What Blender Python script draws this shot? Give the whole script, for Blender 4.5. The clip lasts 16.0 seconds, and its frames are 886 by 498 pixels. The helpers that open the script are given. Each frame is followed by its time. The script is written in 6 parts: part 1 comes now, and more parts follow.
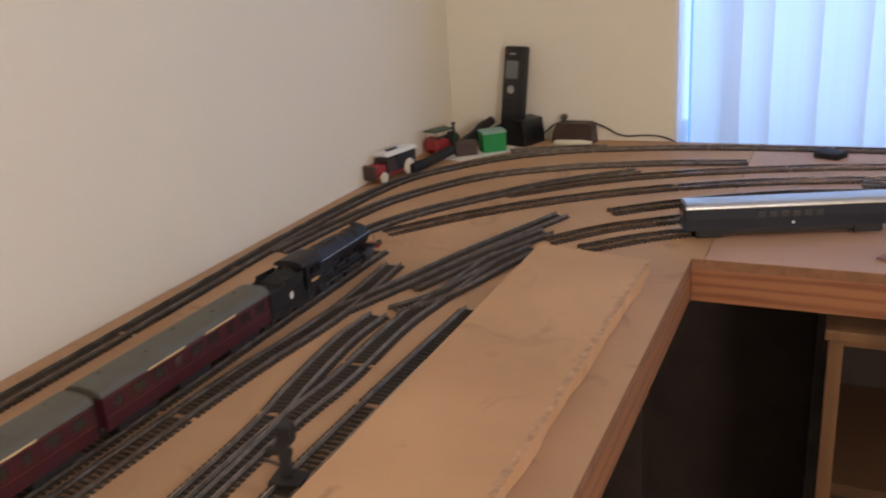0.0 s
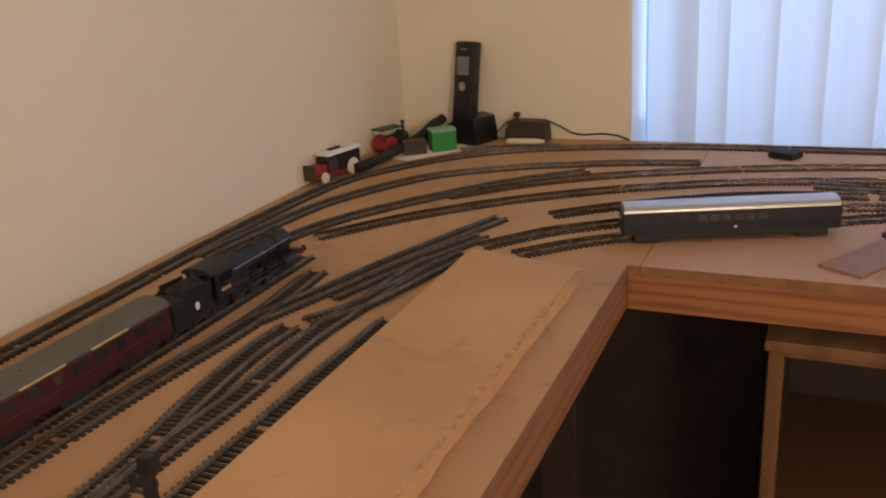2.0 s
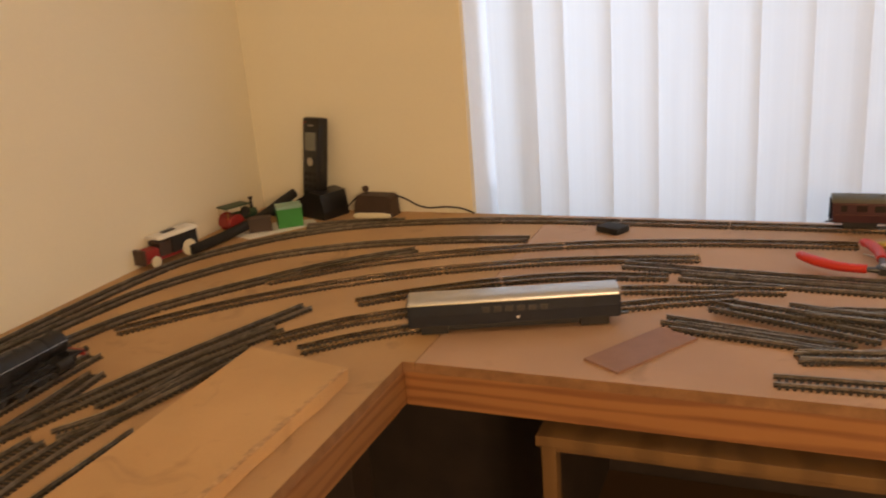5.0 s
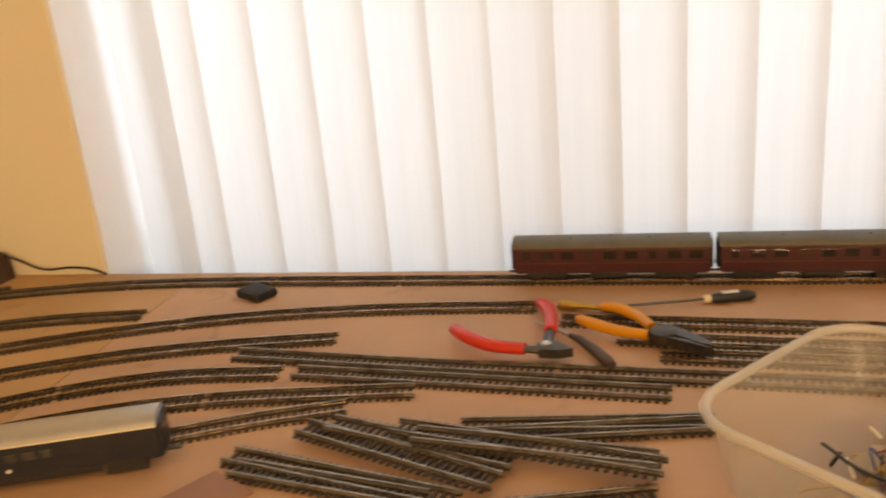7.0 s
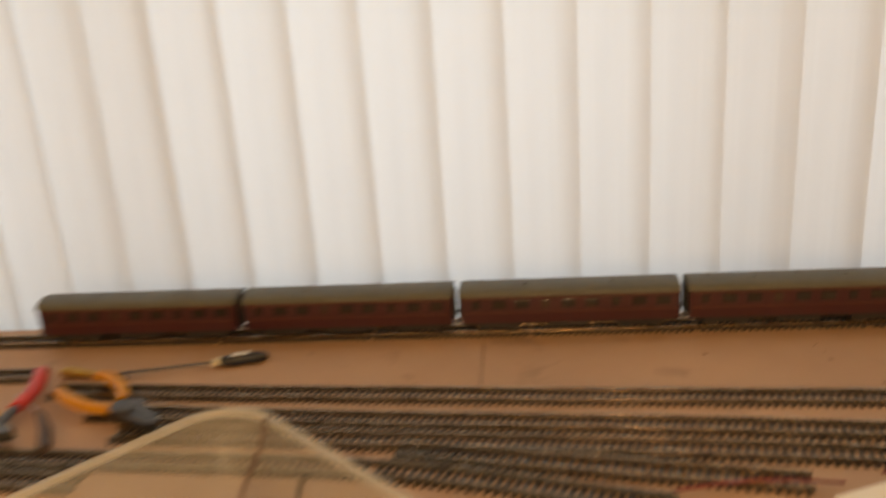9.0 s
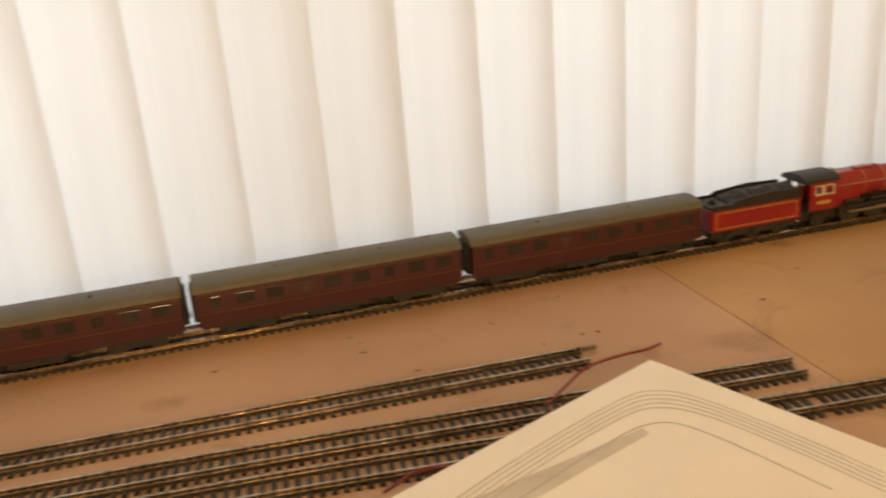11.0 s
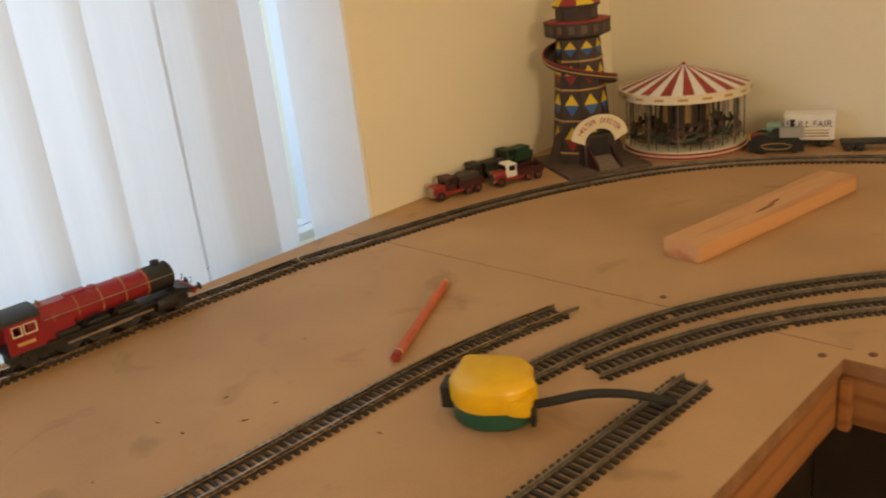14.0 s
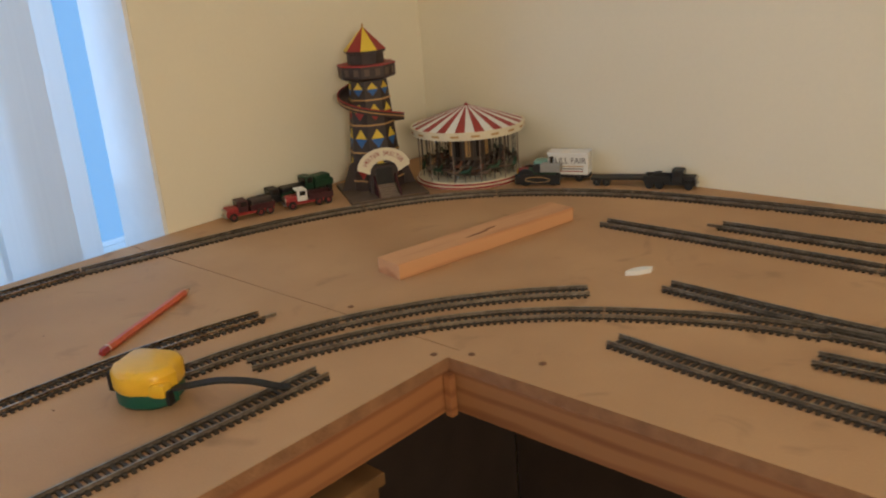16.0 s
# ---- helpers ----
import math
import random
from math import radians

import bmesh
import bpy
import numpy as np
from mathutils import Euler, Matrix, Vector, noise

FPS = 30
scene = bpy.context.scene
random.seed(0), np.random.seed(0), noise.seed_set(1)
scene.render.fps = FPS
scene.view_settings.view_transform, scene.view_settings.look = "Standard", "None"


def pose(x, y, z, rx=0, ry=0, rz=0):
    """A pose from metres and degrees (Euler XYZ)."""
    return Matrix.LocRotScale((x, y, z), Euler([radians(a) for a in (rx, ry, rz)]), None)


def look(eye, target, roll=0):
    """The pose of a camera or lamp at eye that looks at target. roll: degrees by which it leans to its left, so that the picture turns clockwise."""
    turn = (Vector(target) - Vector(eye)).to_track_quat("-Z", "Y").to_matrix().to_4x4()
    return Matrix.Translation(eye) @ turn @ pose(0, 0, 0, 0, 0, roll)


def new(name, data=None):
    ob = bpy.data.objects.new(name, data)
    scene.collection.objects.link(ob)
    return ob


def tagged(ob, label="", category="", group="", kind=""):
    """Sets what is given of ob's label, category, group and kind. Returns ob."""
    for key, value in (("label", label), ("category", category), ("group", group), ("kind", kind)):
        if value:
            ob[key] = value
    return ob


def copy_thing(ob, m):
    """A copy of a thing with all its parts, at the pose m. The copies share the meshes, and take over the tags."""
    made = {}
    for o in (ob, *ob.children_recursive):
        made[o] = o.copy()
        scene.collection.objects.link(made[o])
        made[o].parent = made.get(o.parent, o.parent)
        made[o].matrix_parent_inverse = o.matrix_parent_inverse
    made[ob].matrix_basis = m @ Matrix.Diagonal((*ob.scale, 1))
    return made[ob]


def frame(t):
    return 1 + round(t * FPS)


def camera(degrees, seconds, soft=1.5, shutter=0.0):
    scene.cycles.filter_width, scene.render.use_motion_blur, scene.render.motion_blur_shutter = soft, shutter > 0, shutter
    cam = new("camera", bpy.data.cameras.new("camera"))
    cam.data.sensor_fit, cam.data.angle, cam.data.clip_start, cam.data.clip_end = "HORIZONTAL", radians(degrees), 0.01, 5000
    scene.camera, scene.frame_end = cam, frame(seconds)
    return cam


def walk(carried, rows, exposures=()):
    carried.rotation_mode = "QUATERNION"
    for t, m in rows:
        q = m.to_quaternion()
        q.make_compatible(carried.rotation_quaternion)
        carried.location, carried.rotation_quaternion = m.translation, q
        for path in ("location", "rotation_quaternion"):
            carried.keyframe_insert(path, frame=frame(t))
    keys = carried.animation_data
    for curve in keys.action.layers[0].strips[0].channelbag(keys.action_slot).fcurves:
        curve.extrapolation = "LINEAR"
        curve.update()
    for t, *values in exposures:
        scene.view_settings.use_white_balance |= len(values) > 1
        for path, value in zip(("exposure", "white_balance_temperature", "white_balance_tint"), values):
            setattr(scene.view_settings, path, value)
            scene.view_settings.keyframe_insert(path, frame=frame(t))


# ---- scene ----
cam = camera(54.5, 16.0, 2.0, 0.5)
PATH = [
    (0, (0.713, -1.56, 0.361), (-0.111, 0.138, -0.3), -4.2),
    (0.5, (0.705, -1.508, 0.357), (-0.04, 0.232, -0.29), -4.0),
    (1, (0.706, -1.486, 0.349), (-0.081, 0.227, -0.316), -3.4),
    (1.5, (0.727, -1.481, 0.35), (-0.12, 0.203, -0.319), -3.6),
    (2, (0.758, -1.484, 0.351), (-0.043, 0.221, -0.322), -4.0),
    (2.5, (0.779, -1.481, 0.353), (-0.014, 0.219, -0.34), -4.3),
    (3, (0.797, -1.462, 0.359), (0.003, 0.238, -0.333), -4.7),
    (3.2, (0.81, -1.451, 0.364), (0.011, 0.252, -0.314), -4.3),
    (5.3, (0.982, -1.334, 0.4), (0.262, 0.435, -0.194), -5.1),
    (5.5, (1.001, -1.288, 0.399), (0.311, 0.492, -0.197), -5.2),
    (6, (1.057, -1.137, 0.398), (0.442, 0.668, -0.204), -5.6),
    (6.5, (1.106, -1.046, 0.382), (0.564, 0.776, -0.24), -5.3),
    (7, (1.155, -0.985, 0.371), (0.706, 0.856, -0.268), -5.3),
    (7.5, (1.216, -0.964, 0.364), (0.848, 0.887, -0.297), -5.9),
    (8, (1.299, -0.966, 0.354), (0.882, 0.862, -0.342), -4.1),
    (8.5, (1.418, -0.972, 0.378), (1.087, 0.893, -0.263), -4.7),
    (9, (1.545, -0.867, 0.384), (1.337, 1.01, -0.272), -4.17),
    (9.2, (1.571, -0.781, 0.363), (1.462, 1.116, -0.26), -3.6),
    (11.3, (1.763, -0.713, 0.286), (2.329, 1.082, -0.391), -5.1),
    (11.5, (1.79, -0.722, 0.29), (2.418, 1.046, -0.402), -5.2),
    (12, (1.866, -0.746, 0.304), (2.696, 0.924, -0.419), -4.7),
    (12.5, (1.929, -0.765, 0.31), (2.902, 0.829, -0.406), -5.4),
    (13, (1.981, -0.76, 0.309), (3.095, 0.751, -0.381), -5.4),
    (13.5, (2.03, -0.756, 0.307), (3.253, 0.666, -0.388), -5.8),
    (14, (2.065, -0.793, 0.317), (3.382, 0.553, -0.359), -6.4),
    (14.5, (2.069, -0.843, 0.325), (3.392, 0.501, -0.339), -5.7),
    (15, (2.083, -0.921, 0.339), (3.451, 0.389, -0.301), -4.9),
    (15.5, (2.119, -0.994, 0.333), (3.52, 0.271, -0.327), -3.8),
    (16, (2.145, -1.08, 0.34), (3.521, 0.223, -0.301), -4.5),
]
walk(cam, [(t, look(eye, target, roll)) for t, eye, target, roll in PATH], [
    (0, -0.36, 4800, 19), (1, -0.5, 5500, 22), (2, -0.6, 5600, 23), (3, -0.6, 5400, 22), (5.3, -0.42, 7500, 21), (5.6, -0.45, 7400, 21), (6, -0.6, 6900, 20),
    (6.5, -0.25, 8200, 20), (7.5, -0.15, 9100, 20), (8, -0.22, 9700, 20), (8.5, -0.45, 9700, 20), (9, -0.55, 9300, 18), (11.5, -0.22, 9400, 16), (12.5, -0.32, 7700, 13),
    (13.5, -0.32, 7200, 12), (14.5, -0.3, 6600, 10), (15.5, -0.4, 5800, 9), (16, -0.42, 5300, 8)])

world = bpy.data.worlds.new("world")
world.use_nodes = True
scene.world = world
wn = world.node_tree.nodes
sky = wn.new("ShaderNodeTexSky")
sky.sky_type, sky.sun_disc = "NISHITA", False
sky.sun_elevation, sky.sun_rotation = radians(38), radians(205)
world.node_tree.links.new(sky.outputs[0], wn["Background"].inputs[0])
wn["Background"].inputs[1].default_value = 0.12

ROOM_W, ROOM_S, FLOOR, CEIL = 3.27, -3.3, -0.86, 1.5
WIN_L, WIN_R, WIN_T = 0.434, 2.728, 1.16
BLIND_Y = 0.085
CHECK = 0.09
FRONT_Y, LEG_L, LEG_R = -0.595, 0.564, 2.652


def lamp(name, kind, m, energy, colour, size=0.1, size_y=None):
    data = bpy.data.lights.new(name, kind)
    data.energy, data.color = energy, colour
    if kind == "AREA":
        data.size = size
        if size_y:
            data.shape, data.size_y = "RECTANGLE", size_y
    elif kind == "SUN":
        data.angle = radians(size)
    else:
        data.shadow_soft_size = size
    ob = new(name, data)
    ob.matrix_basis = m
    return ob


# hazy bright daylight seen past the slats
bd = bpy.data.meshes.new("backdrop")
bd.from_pydata([(-1.5, 0.95, -1.6), (5, 0.95, -1.6), (5, 0.95, 2.6), (-1.5, 0.95, 2.6)], [], [(0, 1, 2, 3)])
bdm = bpy.data.materials.new("daylight_haze")
bdm.use_nodes = True
bdm.node_tree.nodes.remove(bdm.node_tree.nodes["Principled BSDF"])
em = bdm.node_tree.nodes.new("ShaderNodeEmission")
em.inputs[0].default_value, em.inputs[1].default_value = (0.34, 0.63, 1.0, 1), 1.0
bdm.node_tree.links.new(em.outputs[0], bdm.node_tree.nodes["Material Output"].inputs[0])
bd.materials.append(bdm)
tagged(new("backdrop", bd), kind="structure")

# daylight in the window's opening, and behind the camera an added lamp for the room's warm light
lamp("window_daylight", "AREA", look((1.605, 0.285, 0.56), (1.8, -2, 0.3)), 15.5, (0.7, 0.84, 1.0), 2.4, 1.15)
LAMP_X, LAMP_Y, LAMP_Z = 1.6, -2.1, 0.52
lamp("lamp_bulb", "POINT", pose(LAMP_X, LAMP_Y, LAMP_Z), 64, (1.0, 0.75, 0.47), 0.18)

# ---------------------------------------------------------------- materials


def mat(name, colour, rough=0.5, metal=0.0, vary=0.12, scale=40, bump=0.0, fine=400, second=None, spec=0.5, stretch=None):
    """A surface with two scales of variation in colour, and fine relief."""
    m = bpy.data.materials.new(name)
    m.use_nodes = True
    nt = m.node_tree
    b = nt.nodes["Principled BSDF"]
    b.inputs["Roughness"].default_value, b.inputs["Metallic"].default_value = rough, metal
    b.inputs["Specular IOR Level"].default_value = spec
    co = nt.nodes.new("ShaderNodeTexCoord")
    vec = co.outputs["Object"]
    if stretch:
        mp = nt.nodes.new("ShaderNodeMapping")
        mp.inputs["Scale"].default_value = stretch
        nt.links.new(vec, mp.inputs[0])
        vec = mp.outputs[0]
    n1, n2 = nt.nodes.new("ShaderNodeTexNoise"), nt.nodes.new("ShaderNodeTexNoise")
    n1.inputs["Scale"].default_value, n2.inputs["Scale"].default_value = scale, fine
    n1.inputs["Detail"].default_value, n2.inputs["Detail"].default_value = 5, 3
    nt.links.new(vec, n1.inputs[0])
    nt.links.new(vec, n2.inputs[0])
    mixf = nt.nodes.new("ShaderNodeMath")
    mixf.operation = "MULTIPLY_ADD"
    nt.links.new(n2.outputs[0], mixf.inputs[0])
    mixf.inputs[1].default_value = 0.35
    nt.links.new(n1.outputs[0], mixf.inputs[2])
    ramp = nt.nodes.new("ShaderNodeValToRGB")
    ramp.color_ramp.elements[0].position, ramp.color_ramp.elements[1].position = 0.4, 0.95
    lo = tuple(c * (1 - vary) for c in colour) if second is None else second
    hi = tuple(min(1, c * (1 + vary)) for c in colour)
    ramp.color_ramp.elements[0].color, ramp.color_ramp.elements[1].color = (*lo, 1), (*hi, 1)
    nt.links.new(mixf.outputs[0], ramp.inputs[0])
    nt.links.new(ramp.outputs[0], b.inputs["Base Color"])
    if bump:
        bp = nt.nodes.new("ShaderNodeBump")
        bp.inputs["Strength"].default_value, bp.inputs["Distance"].default_value = bump, 0.002
        nt.links.new(n2.outputs[0], bp.inputs["Height"])
        nt.links.new(bp.outputs[0], b.inputs["Normal"])
    return m


def board_mat(name, colour, dark):
    """Hardboard: fibre speckle, broad tone drifts and a few rubbed stains."""
    m = mat(name, colour, 0.62, 0, 0.1, 5, 0.12, 600, dark, 0.3)
    nt = m.node_tree
    b = nt.nodes["Principled BSDF"]
    ramp = b.inputs["Base Color"].links[0].from_node
    co = [n for n in nt.nodes if n.type == "TEX_COORD"][0]
    st = nt.nodes.new("ShaderNodeTexNoise")
    st.inputs["Scale"].default_value, st.inputs["Detail"].default_value, st.inputs["Distortion"].default_value = 14, 7, 1.2
    nt.links.new(co.outputs["Object"], st.inputs[0])
    r2 = nt.nodes.new("ShaderNodeValToRGB")
    r2.color_ramp.elements[0].position, r2.color_ramp.elements[1].position = 0.6, 0.75
    r2.color_ramp.elements[0].color, r2.color_ramp.elements[1].color = (0, 0, 0, 1), (0.58, 0.58, 0.58, 1)
    nt.links.new(st.outputs[0], r2.inputs[0])
    mx = nt.nodes.new("ShaderNodeMix")
    mx.data_type = "RGBA"
    mx.inputs[7].default_value = (*[c * 0.6 for c in dark], 1)
    nt.links.new(r2.outputs[0], mx.inputs[0])
    nt.links.new(ramp.outputs[0], mx.inputs[6])
    nt.links.new(mx.outputs[2], b.inputs["Base Color"])
    return m


def wood_mat(name, light, dark, along="x", scale=9):
    """Sawn softwood: stretched grain with darker growth lines and knots of tone."""
    m = bpy.data.materials.new(name)
    m.use_nodes = True
    nt = m.node_tree
    b = nt.nodes["Principled BSDF"]
    b.inputs["Roughness"].default_value = 0.6
    co, mp, w, n = (nt.nodes.new("ShaderNode" + k) for k in ("TexCoord", "Mapping", "TexWave", "TexNoise"))
    mp.inputs["Scale"].default_value = {"x": (0.5, 5, 5), "y": (5, 0.5, 5), "z": (5, 5, 0.5)}[along]
    w.bands_direction, w.wave_type = {"x": "Z", "y": "Z", "z": "X"}[along], "BANDS"
    w.inputs["Scale"].default_value, w.inputs["Distortion"].default_value = scale * 0.45, 5
    w.inputs["Detail"].default_value, w.inputs["Detail Scale"].default_value = 4, 1.5
    n.inputs["Scale"].default_value, n.inputs["Detail"].default_value = 12, 6
    nt.links.new(co.outputs["Object"], mp.inputs[0])
    nt.links.new(mp.outputs[0], w.inputs[0])
    nt.links.new(mp.outputs[0], n.inputs[0])
    add = nt.nodes.new("ShaderNodeMath")
    add.operation = "MULTIPLY_ADD"
    nt.links.new(n.outputs[0], add.inputs[0])
    add.inputs[1].default_value = 0.7
    nt.links.new(w.outputs[1], add.inputs[2])
    ramp = nt.nodes.new("ShaderNodeValToRGB")
    ramp.color_ramp.elements[0].position, ramp.color_ramp.elements[1].position = 0.2, 1.3 / 1.5
    ramp.color_ramp.elements[0].color, ramp.color_ramp.elements[1].color = (*dark, 1), (*light, 1)
    nt.links.new(add.outputs[0], ramp.inputs[0])
    nt.links.new(ramp.outputs[0], b.inputs["Base Color"])
    bp = nt.nodes.new("ShaderNodeBump")
    bp.inputs["Strength"].default_value, bp.inputs["Distance"].default_value = 0.2, 0.001
    nt.links.new(add.outputs[0], bp.inputs["Height"])
    nt.links.new(bp.outputs[0], b.inputs["Normal"])
    return m


def blind_mat():
    """Thin woven cloth that lets daylight through."""
    m = bpy.data.materials.new("blind_cloth")
    m.use_nodes = True
    nt = m.node_tree
    out = nt.nodes["Material Output"]
    nt.nodes.remove(nt.nodes["Principled BSDF"])
    d, t, mx = nt.nodes.new("ShaderNodeBsdfDiffuse"), nt.nodes.new("ShaderNodeBsdfTranslucent"), nt.nodes.new("ShaderNodeMixShader")
    co, n, w, ramp = (nt.nodes.new("ShaderNode" + k) for k in ("TexCoord", "TexNoise", "TexWave", "ValToRGB"))
    n.inputs["Scale"].default_value, n.inputs["Detail"].default_value = 1, 4
    mp = nt.nodes.new("ShaderNodeMapping")
    mp.inputs["Scale"].default_value = (160, 160, 2.5)
    nt.links.new(co.outputs["Object"], mp.inputs[0])
    nt.links.new(mp.outputs[0], n.inputs[0])
    ramp.color_ramp.elements[0].color, ramp.color_ramp.elements[1].color = (0.8, 0.79, 0.77, 1), (0.87, 0.86, 0.84, 1)
    nt.links.new(n.outputs[0], ramp.inputs[0])
    nt.links.new(ramp.outputs[0], d.inputs[0])
    nt.links.new(ramp.outputs[0], t.inputs[0])
    mx.inputs[0].default_value = 0.65
    nt.links.new(d.outputs[0], mx.inputs[1])
    nt.links.new(t.outputs[0], mx.inputs[2])
    nt.links.new(mx.outputs[0], out.inputs[0])
    return m


def clear_mat(name, colour, rough, mix):
    """Milky see-through plastic or plain glass: part clear, part gloss and cloud."""
    m = bpy.data.materials.new(name)
    m.use_nodes = True
    nt = m.node_tree
    b, out = nt.nodes["Principled BSDF"], nt.nodes["Material Output"]
    b.inputs["Base Color"].default_value, b.inputs["Roughness"].default_value = (*colour, 1), rough
    tr, mx = nt.nodes.new("ShaderNodeBsdfTransparent"), nt.nodes.new("ShaderNodeMixShader")
    mx.inputs[0].default_value = mix
    nt.links.new(tr.outputs[0], mx.inputs[1])
    nt.links.new(b.outputs[0], mx.inputs[2])
    nt.links.new(mx.outputs[0], out.inputs[0])
    return m


M_WALL = mat("cream_emulsion", (0.83, 0.77, 0.61), 0.85, 0, 0.03, 3, 0.08, 160)
M_CEIL = mat("ceiling_white", (0.8, 0.78, 0.72), 0.9, 0, 0.03, 3, 0.05, 100)
M_FLOOR = mat("brown_carpet", (0.022, 0.016, 0.012), 0.95, 0, 0.3, 30, 0.4, 500)
M_UPVC = mat("white_window_plastic", (0.8, 0.82, 0.84), 0.35, 0, 0.02)
M_REVEAL = mat("glossy_reveal_lining", (0.85, 0.87, 0.88), 0.18, 0, 0.02, 40, 0, 400, None, 0.9)
M_BOARD = board_mat("hardboard_tan", (0.51, 0.315, 0.155), (0.4, 0.235, 0.112))
M_BOARD_B = board_mat("hardboard_pinkish", (0.52, 0.325, 0.205), (0.43, 0.262, 0.162))
M_PLANK = board_mat("chipboard_top", (0.6, 0.37, 0.175), (0.48, 0.285, 0.13))
M_EDGE = mat("torn_edge", (0.5, 0.31, 0.16), 0.9, 0, 0.35, 120, 0.6, 500)
M_SPLINTER = mat("dark_splinter", (0.17, 0.085, 0.045), 0.9, 0, 0.3, 120)
M_PINE_X = wood_mat("pine_batten", (0.36, 0.15, 0.05), (0.22, 0.08, 0.027), "x")
M_PINE_Y = wood_mat("pine_batten_leg", (0.33, 0.15, 0.055), (0.21, 0.082, 0.03), "y")
M_PINE_BLOCK = wood_mat("pine_offcut", (0.62, 0.33, 0.15), (0.42, 0.18, 0.07), "x", 6)
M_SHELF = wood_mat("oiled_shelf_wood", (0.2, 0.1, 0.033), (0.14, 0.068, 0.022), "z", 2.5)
# the shelf wood again, its colour darkened for the shade inside the bookcase
M_SHELF_IN = wood_mat("shaded_shelf", (0.085, 0.042, 0.016), (0.06, 0.028, 0.01), "x", 3)
M_BOARD_EDGE = mat("board_edge_brown", (0.27, 0.13, 0.055), 0.8, 0, 0.25, 60, 0.3, 500)
# near-black wood: the shade below the layout is put into its colour
M_DARKWOOD = mat("shade_darkened_wood", (0.035, 0.022, 0.015), 0.6, 0, 0.3, 20)
M_BLIND = blind_mat()
M_GLASS = clear_mat("window_glass", (0.9, 0.95, 1.0), 0.05, 0.06)
M_SLEEPER = mat("sleeper_plastic", (0.04, 0.029, 0.02), 0.62, 0, 0.35, 200, 0.2, 900)
M_RAIL = mat("tarnished_rail", (0.42, 0.34, 0.25), 0.16, 0.9, 0.3, 90, 0.05, 900, (0.13, 0.095, 0.065))
M_RAIL_OLD = mat("weathered_rail", (0.33, 0.29, 0.23), 0.34, 0.85, 0.3, 90, 0.05, 900, (0.15, 0.12, 0.09))
M_RED = mat("loco_crimson", (0.25, 0.014, 0.022), 0.32, 0, 0.1, 60)
M_MAROON = mat("coach_maroon", (0.05, 0.008, 0.011), 0.45, 0, 0.12, 60)
M_BLACK = mat("loco_black", (0.013, 0.012, 0.012), 0.55, 0, 0.3, 80)
M_UNDER = mat("underframe_black", (0.018, 0.016, 0.015), 0.65, 0, 0.3, 200)
M_ROOF = mat("roof_olive_grey", (0.10, 0.095, 0.07), 0.55, 0, 0.12, 60)
M_COAL = mat("coal", (0.012, 0.012, 0.012), 0.6, 0, 0.5, 300, 1.0, 700)
M_GOLD = mat("lining_gold", (0.5, 0.3, 0.1), 0.45, 0, 0.1)
M_BOARDS = mat("yellowed_cream", (0.6, 0.47, 0.22), 0.5, 0, 0.1)
M_CREAM = mat("cream_paint", (0.75, 0.68, 0.5), 0.5, 0, 0.06)
M_WHITE = mat("white_paint", (0.78, 0.77, 0.73), 0.5, 0, 0.05)
M_PANE = mat("coach_glazing", (0.03, 0.026, 0.024), 0.12, 0, 0.2)
M_LINE = mat("dull_lining", (0.16, 0.06, 0.03), 0.5, 0, 0.15)
M_PANE_L = mat("curtained_glazing", (0.07, 0.05, 0.042), 0.2, 0, 0.3, 300)
M_PANE_DIM = mat("dusty_glazing", (0.055, 0.05, 0.045), 0.5, 0, 0.3, 300)
M_STEEL = mat("bright_steel", (0.5, 0.48, 0.45), 0.3, 1, 0.15, 200)
M_DULL = mat("dark_tool_steel", (0.09, 0.085, 0.08), 0.42, 0.8, 0.25, 200)
M_BUFFER = mat("buffer_beam_red", (0.35, 0.03, 0.02), 0.45, 0, 0.1)
M_NAVY = mat("railcar_dark_blue", (0.016, 0.02, 0.03), 0.35, 0, 0.2, 60)
M_SILVER = mat("railcar_roof_silver", (0.46, 0.46, 0.46), 0.28, 0.6, 0.06, 60)
M_GREEN = mat("green_card", (0.03, 0.26, 0.05), 0.55, 0, 0.08)
M_TEAL = mat("pale_green_lid", (0.25, 0.42, 0.33), 0.5, 0, 0.06)
M_BROWN = mat("brown_plastic", (0.06, 0.035, 0.025), 0.55, 0, 0.2)
M_PHONE = mat("phone_black", (0.012, 0.012, 0.013), 0.28, 0, 0.2)
M_SCREEN = mat("phone_display", (0.2, 0.21, 0.19), 0.2, 0, 0.05)
M_YEL = mat("tape_yellow", (0.76, 0.44, 0.012), 0.33, 0, 0.06, 60)
M_TGREEN = mat("tape_dark_green", (0.01, 0.08, 0.05), 0.4, 0, 0.1)
M_RUBBER = mat("black_rubber", (0.013, 0.012, 0.012), 0.75, 0, 0.2, 200, 0.3)
M_HANDLE_R = mat("red_grip", (0.58, 0.035, 0.02), 0.4, 0, 0.08)
M_HANDLE_Y = mat("yellow_grip", (0.62, 0.25, 0.01), 0.42, 0, 0.1)
M_PENCIL = mat("pencil_orange_red", (0.55, 0.12, 0.05), 0.4, 0, 0.15, 200)
M_PENCIL_D = mat("pencil_dipped_end", (0.26, 0.02, 0.015), 0.35, 0, 0.1)
M_PAPER = mat("drawing_paper", (0.86, 0.83, 0.75), 0.9, 0, 0.03, 20)
M_GRAPHITE = mat("pencil_line", (0.42, 0.4, 0.36), 0.7, 0, 0.1)
